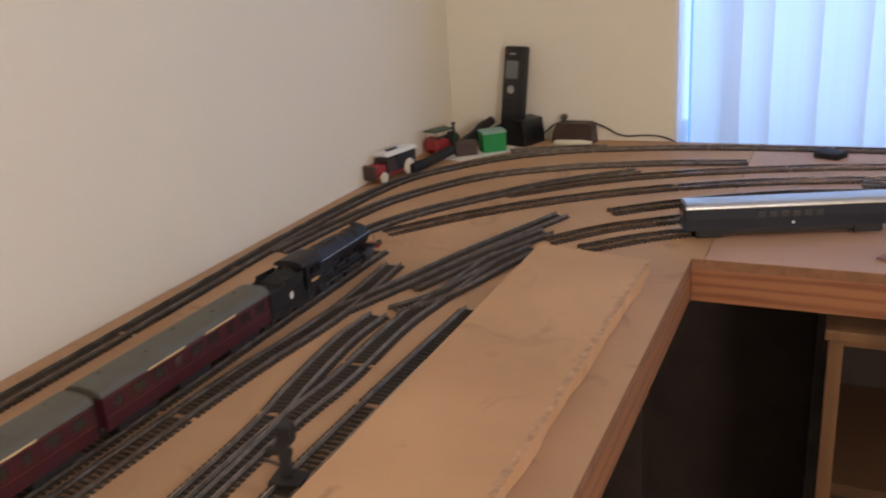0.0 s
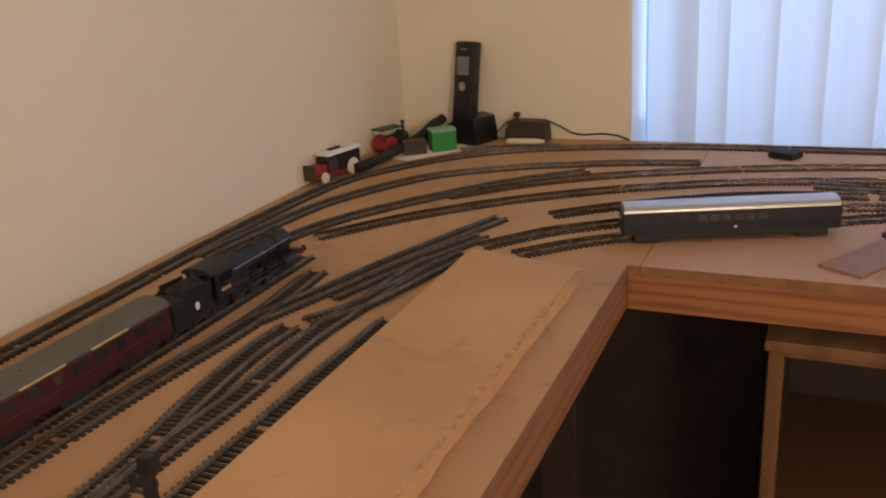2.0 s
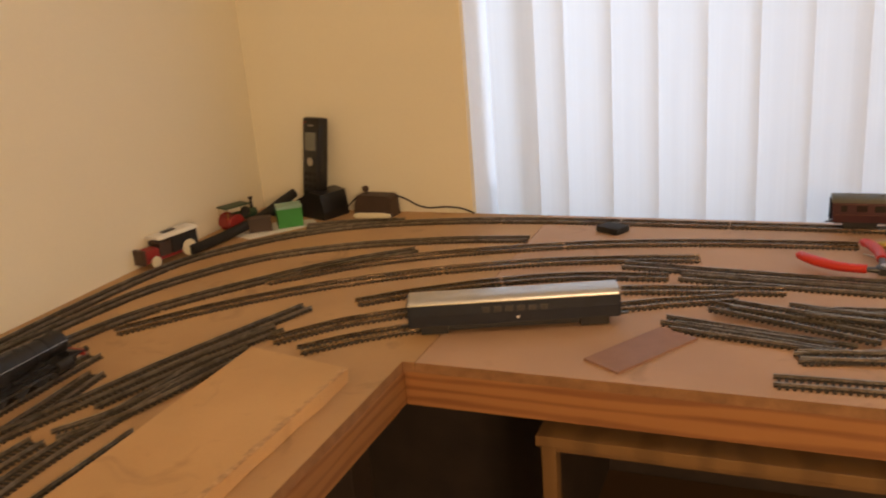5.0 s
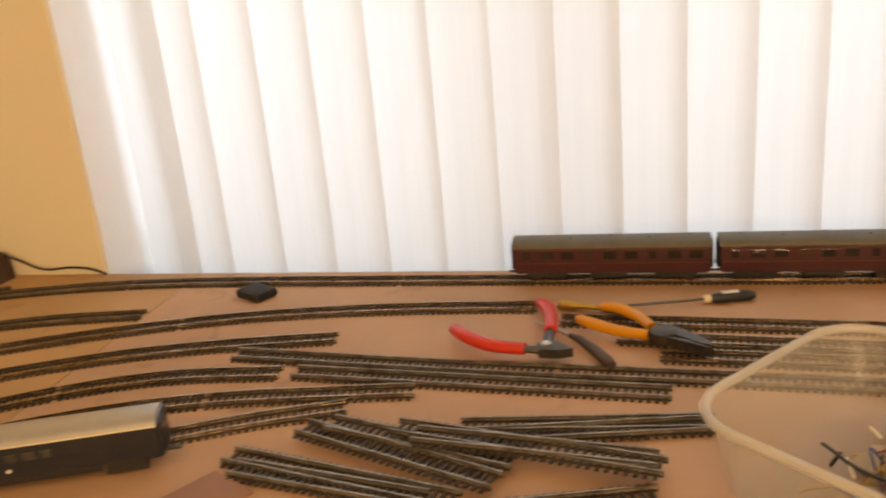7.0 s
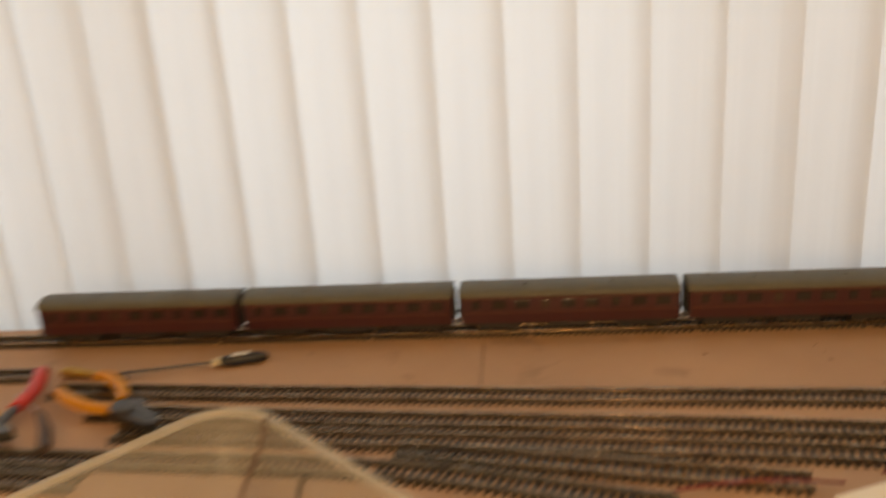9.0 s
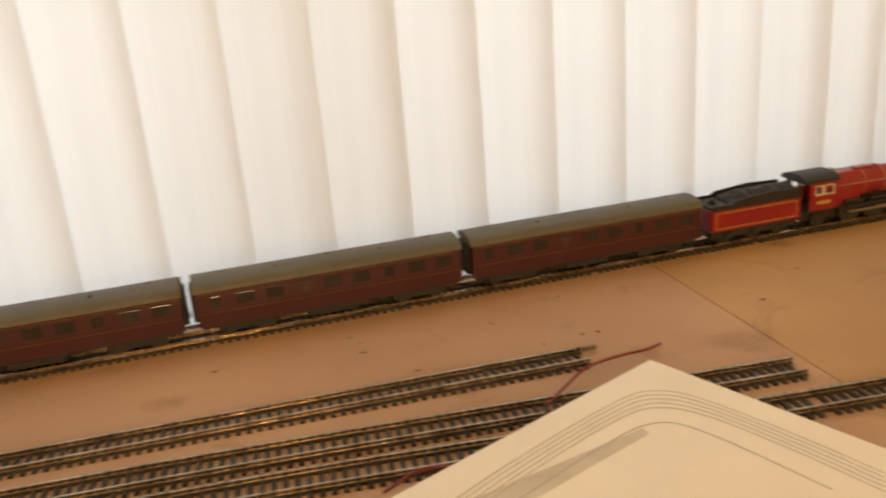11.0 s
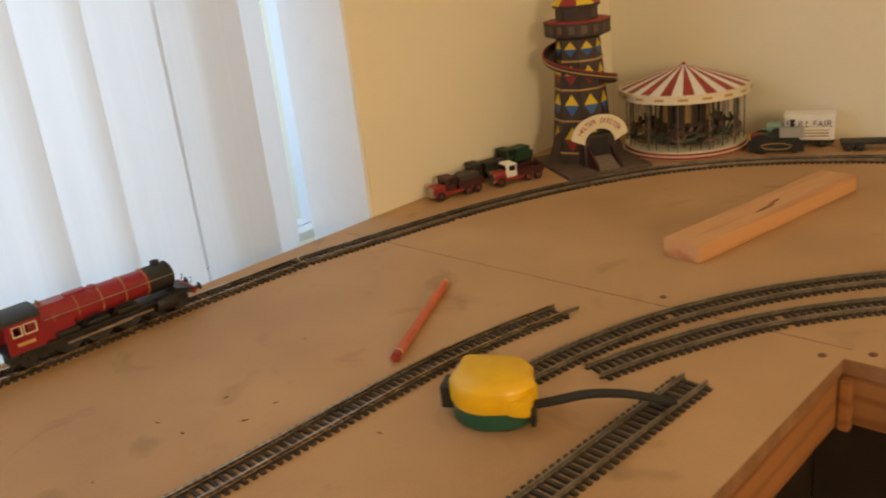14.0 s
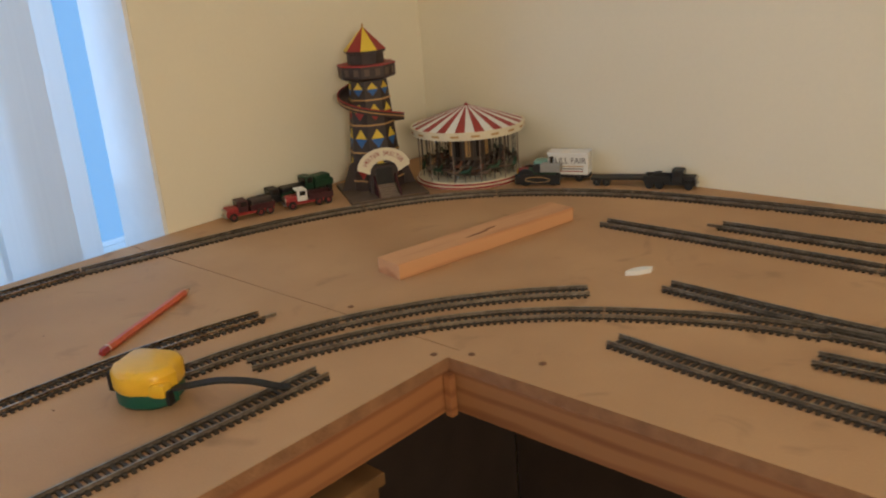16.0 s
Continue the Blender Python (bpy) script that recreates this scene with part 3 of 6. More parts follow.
lay([(0.742, -0.244), (1.0, -0.266), (1.4, -0.292), (1.64, -0.342)], STRAIGHT, "stored straights", 0.336)
lay([(0.822, -0.281), (1.179, -0.308)], STRAIGHT, "stored straights", 0.4)
lay([(1.071, -0.154), (1.5, -0.178), (1.964, -0.2)], STRAIGHT, "stored straights", 0.9, 0, M_RAIL, 0, 1)
lay([(1.13, -0.196), (1.4, -0.217), (1.7, -0.236), (2.086, -0.275)], STRAIGHT, "stored straights", 0.9, 0, M_RAIL)
lay([(1.17, -0.234), (1.4, -0.25), (1.75, -0.276), (2.04, -0.314), (2.24, -0.334), (2.46, -0.342), (2.553, -0.355), (2.614, -0.37)], STRAIGHT, "stored straights", 0.9, 0, M_RAIL, 0, -1)
lay([(1.428, -0.267), (1.56, -0.288), (1.741, -0.316)], STRAIGHT, "stored straights", 0.9, 0.0008, M_RAIL)
for a, b, z in (((1.005, -0.372), (1.212, -0.353), 0), ((0.945, -0.562), (1.115, -0.556), 0.0),
                ((1.081, -0.504), (1.26, -0.508), 0)):
    lay([a, b], LOOSE, "loose points in a heap", 0.5, z)
for a, b, z, tl in (((1.008, -0.391), (1.208, -0.358), 0.001, 0), ((0.822, -0.428), (1.023, -0.474), 0.0, 0), ((0.835, -0.447), (1.0, -0.477), 0.0012, 0),
                    ((0.872, -0.389), (1.05, -0.456), 0.0052, 0), ((0.895, -0.383), (1.06, -0.43), 0.006, 0), ((0.955, -0.392), (1.17, -0.436), 0.0102, 0),
                    ((0.975, -0.405), (1.165, -0.428), 0.0112, 0), ((0.965, -0.508), (1.166, -0.457), 0.001, 0), ((0.968, -0.503), (1.165, -0.478), 0.002, 0)):
    lay([a, b], LOOSE, "loose points in a heap", 0.5, z, None, tl)

lay([(2.458, -0.4135), (2.495, -0.416), (2.568, -0.429), (2.646, -0.455), (2.724, -0.499), (2.794, -0.557), (2.847, -0.618)], CURVED, "inner curves", 0.2)
lay([(2.535, -0.456), (2.591, -0.477), (2.667, -0.516), (2.733, -0.568), (2.786, -0.631), (2.825, -0.702), (2.853, -0.772), (2.868, -0.843), (2.876, -0.895), (2.878, -1.3)], CURVED, "inner curves", 0.172)
lay([(2.1, -0.506), (2.33, -0.513), (2.565, -0.524)], STRAIGHT, "inner straights", 0.336)
lay([(3.056, -0.505), (3.054, -0.7), (3.046, -1.3)], STRAIGHT, "inner straights", 0.336)
lay([(3.118, -1.3), (3.112, -0.637)], STRAIGHT, "inner straights", 0.336, 0, None, 0, 1)
lay([(2.899, -0.678), (2.888, -0.9), (2.9, -1.25)], STRAIGHT, "inner straights", 0.336, 0.0008)
lay([(2.759, -0.70), (2.748, -0.84), (2.735, -1.25)], STRAIGHT, "inner straights", 0.336)
lay([(2.815, -0.858), (2.84, -1.2)], STRAIGHT, "inner straights", 0.336, 0.001)

# ---------------------------------------------------------------- rolling stock

RAIL_Z, GROW = 0.0052, Matrix.Diagonal((1.14, 1.14, 1.14, 1))


def wheel_bm(r, w=0.0022, n=18):
    """A flanged wheel lying with its axle along y, with spokes cut as a raised hub and rim."""
    prof = [(r * 0.86, -w / 2), (r, -w / 2), (r, w / 2 - 0.0005), (r * 1.07, w / 2 - 0.0004), (r * 1.07, w / 2), (r * 0.8, w / 2)]
    bm = bm_lathe([(0.0006, -w * 0.62), (r * 0.2, -w * 0.62), (r * 0.22, -w * 0.3), (r * 0.8, -w * 0.3), (r * 0.86, -w * 0.5), (r, -w * 0.5), (r, w * 0.3), (r * 1.07, w * 0.35), (r * 1.07, w * 0.5), (0.0006, w * 0.5)], n)
    bmesh.ops.rotate(bm, verts=bm.verts, matrix=Matrix.Rotation(radians(90), 3, "X"))
    return bm


def put(ob, x, y, z, rz=0):
    ob.matrix_basis = pose(x, y, z, 0, 0, rz)
    return ob


def roof_profile(half, base, top, n=9):
    return [(half * math.cos(math.pi * k / (n - 1)), base + (top - base) * math.sin(math.pi * k / (n - 1)) ** 0.75) for k in range(n)]


def arc_prism(outline_yz, x0, x1):
    return bm_prism(outline_yz, x0, x1, "x")


def bogie(root, x, name="bogie"):
    b = part(name, bm_box(-0.02, 0.02, -0.0115, -0.0085, 0.003, 0.0085, 0.0008), M_UNDER, root)
    put(b, x, 0, 0)
    side = part("bogie_side", bm_box(-0.02, 0.02, 0.0085, 0.0115, 0.003, 0.0085, 0.0008), M_UNDER, b)
    part("bolster", bm_box(-0.004, 0.004, -0.0085, 0.0085, 0.006, 0.0105), M_UNDER, b)
    for dx in (-0.013, 0.013):
        for s in (-1, 1):
            put(part("wheel", wheel_bm(0.0062), M_DULL, b, "", True), dx, s * GAUGE / 2 * 0.93, 0.0062, 0 if s > 0 else 180)
    return b


COACH_L = 0.196


def coach(label, group, body_m=M_MAROON, boards=False, half=0.0165):
    """A bogie passenger coach: sides, roof, ends, glazing, underframe and bogies. Its rails are at z 0."""
    L = COACH_L / 2 - 0.002
    root = thing("passenger_coach", Matrix(), label, "model coach", group)
    part("body", arc_prism([(-half, 0.011), (half, 0.011), (half * 1.02, 0.022), (half * 0.99, 0.0365), (-half * 0.99, 0.0365), (-half * 1.02, 0.022)], -L, L), body_m, root)
    roof = arc_prism(roof_profile(half * 1.04, 0.0363, 0.0435, 11), -L - 0.0012, L + 0.0012)
    rf = part("roof", roof, M_ROOF, root, "dull olive grey curved roof", True)
    for k in range(5):
        v = bm_lathe([(0.0016, 0), (0.0016, 0.0012), (0.0008, 0.0018), (0, 0.0018)], 8)
        put(part("roof_vent", v, M_ROOF, rf), -L * 0.8 + L * 0.4 * k, 0.004 * (-1) ** k, 0.0428)
    part("underframe", bm_box(-L * 0.98, L * 0.98, -half * 0.8, half * 0.8, 0.0085, 0.0112), M_UNDER, root)
    part("battery_box", bm_box(-0.02, 0.016, -half * 0.82, half * 0.82, 0.004, 0.0086, 0.0008), M_UNDER, root)
    for s in (-1, 1):
        for k in range(9):
            x = -L * 0.86 + L * 1.72 * k / 8
            w = 0.0062 if k % 3 else 0.0035
            put(part("window", bm_box(-w, w, -0.0004, 0.0004, 0, 0.0078, 0.0003), M_PANE_L if (k * 5 + s) % 7 == 0 else M_PANE, root), x, s * half * 1.006, 0.0248)
        for z in (0.0205, 0.0345):
            put(part("lining", bm_box(-L * 0.985, L * 0.985, -0.0002, 0.0002, 0, 0.0004), M_LINE, root, "thin dull lining"), 0, s * half * 1.012, z)
        if boards:
            for a, b in ((-0.052, -0.012), (0.012, 0.05)):
                put(part("roof_board", bm_box(a, b, -0.0005, 0.0005, 0, 0.0015), M_BOARDS, root, "yellowish destination board"), 0, s * half * 1.02, 0.0358)
    for s in (-1, 1):
        put(part("gangway", bm_box(-0.0018, 0.0018, -0.0075, 0.0075, 0.012, 0.038, 0.0008), M_UNDER, root), s * (L + 0.0014), 0, 0)
        put(part("coupling", bm_box(-0.006, 0.006, -0.0015, 0.0015, 0.006, 0.0075, 0.0004), M_DULL, root), s * (L + 0.002), 0, 0)
        for yb in (-0.011, 0.011):
            m = pose(s * L, yb, 0.0115, 0, 90 * s, 0)
            bu = bm_lathe([(0.001, 0), (0.001, 0.0028), (0.0024, 0.003), (0.0024, 0.0036), (0, 0.004)], 10)
            part("buffer", bu, M_DULL, root).matrix_basis = m
        bogie(root, s * L * 0.66)
    return root


def locomotive(label, paint, cab_paint, group, smoke=M_BLACK, length=0.165):
    """A 4-6-0 or 4-6-2 tender engine, its nose towards +x, x 0 at the middle."""
    h = length / 2
    root = thing("steam_locomotive", Matrix(), label, "model locomotive", group)
    part("running_plate", bm_box(-h + 0.004, h - 0.004, -0.0155, 0.0155, 0.0145, 0.0162, 0.0004), M_BLACK, root)
    fb = part("frames", bm_box(-h + 0.006, h - 0.008, -0.0065, 0.0065, 0.005, 0.0146), M_UNDER, root)
    x0, x1, x2 = -h + 0.036, h - 0.04, h - 0.018
    boiler = add_lathe(bmesh.new(), [(0.0, 0), (0.0122, 0), (0.0124, 0.02), (0.0118, 0.05), (0.0112, x1 - x0)], 24, pose(x0, 0, 0.0305, 0, 90, 0))
    bo = part("boiler", boiler, paint, root, "", True)
    for k in range(5):
        xb = x0 + 0.008 + k * (x1 - x0 - 0.01) / 4
        part("boiler_band", bm_lathe([(0.0121, -0.0003), (0.01235, -0.00025), (0.01235, 0.00025), (0.0121, 0.0003)], 24, pose(xb, 0, 0.0305, 0, 90, 0)), M_GOLD if paint is M_RED else M_BLACK, bo)
    part("firebox", arc_prism([(-0.0118, 0.016), (0.0118, 0.016), (0.0126, 0.027), (0.011, 0.038), (0.0065, 0.0427), (-0.0065, 0.0427), (-0.011, 0.038), (-0.0126, 0.027)], x0 - 0.012, x0 + 0.022), paint, root, "", True)
    sb = part("smokebox", bm_lathe([(0.0116, 0), (0.0118, 0.001), (0.0118, x2 - x1 - 0.001), (0.0106, x2 - x1), (0.0088, x2 - x1 + 0.0012), (0.002, x2 - x1 + 0.0018), (0, x2 - x1 + 0.0018)], 24, pose(x1, 0, 0.0305, 0, 90, 0)), smoke, root, "", True)
    part("door_dart", bm_box(x2 + 0.001, x2 + 0.003, -0.002, 0.002, 0.030, 0.031), M_STEEL, sb)
    part("chimney", bm_lathe([(0.0046, 0), (0.0037, 0.0012), (0.0034, 0.0026), (0.0041, 0.0029), (0.0041, 0.0037), (0.0028, 0.0037), (0.0026, 0.002)], 16, pose((x1 + x2) / 2 + 0.001, 0, 0.0415)), smoke, root, "", True)
    part("dome", bm_lathe([(0.0052, 0), (0.0046, 0.001), (0.0042, 0.0016), (0.003, 0.0024), (0, 0.0028)], 16, pose(x0 + 0.045, 0, 0.0412), 1.0), paint, root, "", True)
    part("steam_collector", bm_box(x0 + 0.022, x0 + 0.04, -0.004, 0.004, 0.041, 0.0441, 0.0012), paint, root)
    for s in (-1, 1):
        put(part("safety_valve", bm_lathe([(0.0011, 0), (0.0011, 0.0032), (0, 0.0036)], 8), M_BRASS, root), x0 + 0.003, s * 0.002, 0.0426)
    # cab: sides with two windows each, roof, and front
    for s in (-1, 1):
        cs = bmesh.new()
        y0, y1 = s * 0.0152, s * 0.0161
        yy = (min(y0, y1), max(y0, y1))
        xa, xb = -h + 0.006, x0 - 0.003
        add_box(cs, xa, xb, *yy, 0.0162, 0.029)
        add_box(cs, xa, xa + 0.005, *yy, 0.029, 0.0375)
        add_box(cs, xa + 0.0125, xa + 0.0138, *yy, 0.029, 0.0375)
        add_box(cs, xb - 0.0035, xb, *yy, 0.029, 0.0375)
        add_box(cs, xa, xb, *yy, 0.0375, 0.0405)
        side = part("cab_side", cs, cab_paint, root)
        for a, b in ((xa + 0.005, xa + 0.0125), (xa + 0.0138, xb - 0.0035)):
            fbm = bmesh.new()
            for q in ((a, b, 0.029, 0.0297), (a, b, 0.0368, 0.0375), (a, a + 0.0007, 0.029, 0.0375), (b - 0.0007, b, 0.029, 0.0375)):
                add_box(fbm, q[0], q[1], s * 0.0158 - 0.0008, s * 0.0158 + 0.0008, q[2], q[3])
            part("window_frame", fbm, M_CREAM if paint is M_RED else M_BLACK, side)
        bar = part("number_bar", bm_box(xa + 0.007, xa + 0.02, s * 0.01625 - 0.0002, s * 0.01625 + 0.0002, 0.0215, 0.0242), M_GOLD, side)
        # splashers, valve gear and wheels
        for k, xw in enumerate((-0.031, -0.006, 0.019)):
            put(part("splasher", bm_box(-0.0095, 0.0095, -0.002, 0.002, 0, 0.0045, 0.0016), M_BLACK, root), xw, s * 0.0125, 0.016)
            put(part("driving_wheel", wheel_bm(0.0116), M_UNDER, root, "", True), xw, s * 0.0084, 0.0116, 0 if s > 0 else 180)
        put(part("coupling_rod", bm_box(-0.033, 0.021, -0.0006, 0.0006, -0.0009, 0.0009), M_STEEL, root), 0, s * 0.0112, 0.0085)
        put(part("connecting_rod", bm_box(-0.008, 0.04, -0.0006, 0.0006, -0.0008, 0.0008), M_STEEL, root), 0, s * 0.0126, 0.0098)
        put(part("cylinder", bm_lathe([(0.0055, -0.009), (0.006, -0.008), (0.006, 0.008), (0.0055, 0.009)], 16, pose(0, 0, 0, 0, 90, 0)), M_BLACK, root, "", True), h - 0.032, s * 0.0135, 0.0118)
        for xw in (h - 0.040, h - 0.018):
            put(part("bogie_wheel", wheel_bm(0.0056), M_UNDER, root, "", True), xw, s * 0.0082, 0.0056, 0 if s > 0 else 180)
        put(part("trailing_wheel", wheel_bm(0.0068), M_UNDER, root, "", True), -h + 0.02, s * 0.0082, 0.0068, 0 if s > 0 else 180)
        part("buffer", bm_lathe([(0.0016, 0), (0.0014, 0.005), (0.0034, 0.0053), (0.0034, 0.0062), (0, 0.0068)], 12, pose(h - 0.004, s * 0.0115, 0.014, 0, 90, 0)), M_DULL, root, "", True)
        part("handrail", bm_tube([(x0, s * 0.0132, 0.0335), (x2, s * 0.0128, 0.0335)], 0.0003, 5), M_STEEL, root)
        part("lamp_iron", bm_tube([(h - 0.006, s * 0.008, 0.017), (h - 0.003, s * 0.008, 0.0195), (h - 0.002, s * 0.0078, 0.0225), (h - 0.004, s * 0.0076, 0.0232)], 0.0004, 5), M_DULL, root)
    part("cab_roof", arc_prism(roof_profile(0.0166, 0.0398, 0.0462, 11), -h + 0.001, x0 - 0.002), M_BLACK, root, "", True)
    part("cab_front", bm_box(x0 - 0.0035, x0 - 0.0025, -0.0152, 0.0152, 0.0162, 0.041), cab_paint, root)
    part("buffer_beam", bm_box(h - 0.006, h - 0.004, -0.0155, 0.0155, 0.0105, 0.0165, 0.0003), M_BUFFER, root, "red buffer beam")
    part("front_platform", bm_prism([(h - 0.024, 0.0162), (h - 0.006, 0.0145), (h - 0.006, 0.0158), (h - 0.02, 0.0205)], -0.0135, 0.0135, "y"), M_BLACK, root)
    part("front_coupling", bm_tube([(h - 0.004, 0, 0.0075), (h + 0.004, 0, 0.0072), (h + 0.0065, 0, 0.009), (h + 0.006, 0, 0.0125)], 0.0009, 6), M_DULL, root)
    return root


def tender(label, paint, group, length=0.084):
    h = length / 2
    root = thing("locomotive_tender", Matrix(), label, "model tender", group)
    part("frames", bm_box(-h + 0.002, h - 0.002, -0.0135, 0.0135, 0.006, 0.0128, 0.0006), M_UNDER, root)
    part("tank", bm_box(-h, h, -0.0158, 0.0158, 0.0125, 0.0305, 0.0008), paint, root)
    for s in (-1, 1):
        fl = bmesh.new()
        for a, b, c, d in ((-h + 0.004, h - 0.004, 0.0148, 0.0153), (-h + 0.004, h - 0.004, 0.0278, 0.0283), (-h + 0.004, -h + 0.0045, 0.0148, 0.0283), (h - 0.0045, h - 0.004, 0.0148, 0.0283)):
            add_box(fl, a, b, s * 0.0159 - 0.0002, s * 0.0159 + 0.0002, c, d)
        part("lining", fl, M_GOLD if paint is M_RED else M_BLACK, root)
        top = bm_prism([(-h, 0.0305), (h, 0.0305), (h, 0.0385), (h - 0.03, 0.0398), (-h + 0.022, 0.0372), (-h + 0.018, 0.0345), (-h, 0.0345)], s * 0.0158 - 0.0006, s * 0.0158 + 0.0006, "y")
        part("coping", top, M_BLACK, root)
        for xw in (-0.026, 0, 0.026):
            put(part("wheel", wheel_bm(0.0078), M_UNDER, root, "", True), xw, s * 0.0084, 0.0078, 0 if s > 0 else 180)
            put(part("axlebox", bm_box(-0.0028, 0.0028, -0.001, 0.001, -0.002, 0.003, 0.0004), M_UNDER, root), xw, s * 0.0142, 0.0075)
        part("buffer", bm_lathe([(0.0014, 0), (0.0014, 0.003), (0.003, 0.0033), (0.003, 0.004), (0, 0.0044)], 10, pose(-h, s * 0.0115, 0.0125, 0, -90, 0)), M_DULL, root)
    coal = bmesh.new()
    n, mrows = 22, 10
    r = random.Random(7)
    grid = [[coal.verts.new((-h + 0.02 + (length - 0.022) * i / n, -0.015 + 0.03 * j / mrows, 0.034 + 0.0062 * math.sin(math.pi * j / mrows) * min(1, i / 5) + r.uniform(-0.0009, 0.0011))) for j in range(mrows + 1)] for i in range(n + 1)]
    for i in range(n):
        for j in range(mrows):
            coal.faces.new((grid[i][j], grid[i + 1][j], grid[i + 1][j + 1], grid[i][j + 1]))
    part("coal", coal, M_COAL, root, "heaped black coal")
    part("tank_top", bm_box(-h + 0.001, -h + 0.021, -0.0152, 0.0152, 0.0306, 0.0325), M_BLACK, root)
    part("filler", bm_lathe([(0.003, 0), (0.003, 0.003), (0.0022, 0.0038), (0, 0.0038)], 12, pose(-h + 0.01, 0, 0.0325)), M_BLACK, root)
    part("rear_coupling", bm_box(-h - 0.007, -h, -0.0015, 0.0015, 0.0075, 0.009, 0.0004), M_DULL, root)
    return root


OUTER = spline([(*p, 0) for p in OUTER_L[:-1] + OUTER_W + OUTER_R[1:]], 0.004)
OUT_S = [0.0]
for a_, b_ in zip(OUTER, OUTER[1:]):
    OUT_S.append(OUT_S[-1] + (b_ - a_).length)


def on_line(path, acc, s, wheelbase):
    """Pose of a vehicle whose middle is s along the line, resting on two points of it."""
    def at(q):
        i = max(0, min(len(acc) - 2, int(np.searchsorted(acc, q)) - 1))
        f = (q - acc[i]) / (acc[i + 1] - acc[i])
        return path[i].lerp(path[i + 1], f)
    a, b = at(s - wheelbase / 2), at(s + wheelbase / 2)
    c = (a + b) / 2
    return pose(c.x, c.y, RAIL_Z, 0, 0, math.degrees(math.atan2(b.y - a.y, b.x - a.x)))


front_s = OUT_S[min(range(len(OUTER)), key=lambda i: abs(OUTER[i].x - 2.45) + (10 if OUTER[i].y < -0.06 else 0))]
TRAIN = "red express train"
loco = locomotive("crimson model steam engine with black smokebox on the outer track", M_RED, M_RED, TRAIN)
loco.matrix_basis = on_line(OUTER, OUT_S, front_s - 0.098, 0.1) @ GROW
tend = tender("crimson model tender with gold lining heaped with black coal", M_RED, TRAIN)
tend.matrix_basis = on_line(OUTER, OUT_S, front_s - 0.195 - 0.048, 0.055) @ GROW
first = coach("maroon model passenger coach with olive grey roof on the outer track", TRAIN)
s_c = front_s - 0.195 - 0.097 - 0.009 - COACH_L * 0.57
first.matrix_basis = on_line(OUTER, OUT_S, s_c, 0.15) @ GROW
for k in range(1, 5):
    copy_thing(first, on_line(OUTER, OUT_S, s_c - k * (COACH_L * 1.14 + 0.006), 0.15))

# black engine with two more coaches on the siding beside it
BLK = [Vector(p) for p in ((0.174, -2.2, 0), (0.183, -1.2, 0), (0.188, -0.6, 0))]
BLK_S = [0, (BLK[1] - BLK[0]).length, (BLK[1] - BLK[0]).length + (BLK[2] - BLK[1]).length]
nose = BLK_S[1] + 0.515
bl = locomotive("black model steam engine standing on the siding", M_BLACK, M_BLACK, "black engine's train", M_BLACK, 0.15)
bl.matrix_basis = on_line(BLK, BLK_S, nose - 0.0855, 0.09) @ GROW
bt = tender("small black model tender with white crest coupled to its engine", M_BLACK, "black engine's train", 0.05)
bt.matrix_basis = on_line(BLK, BLK_S, nose - 0.171 - 0.028, 0.03) @ GROW
for s in (-1, 1):
    put(part("crest", bm_lathe([(0.0028, -0.0002), (0.0028, 0.0002)], 6, pose(0, 0, 0, 90, 0, 0), 1.4), M_WHITE, bt, "small white crest"), 0.004, s * 0.0162, 0.022)
bc = coach("maroon model coach with cream roof boards behind the black engine", "black engine's train", M_MAROON, True)
s_b = nose - 0.171 - 0.06 - COACH_L * 0.57
bc.matrix_basis = on_line(BLK, BLK_S, s_b, 0.15) @ GROW
copy_thing(bc, on_line(BLK, BLK_S, s_b - COACH_L * 1.14 - 0.006, 0.15))


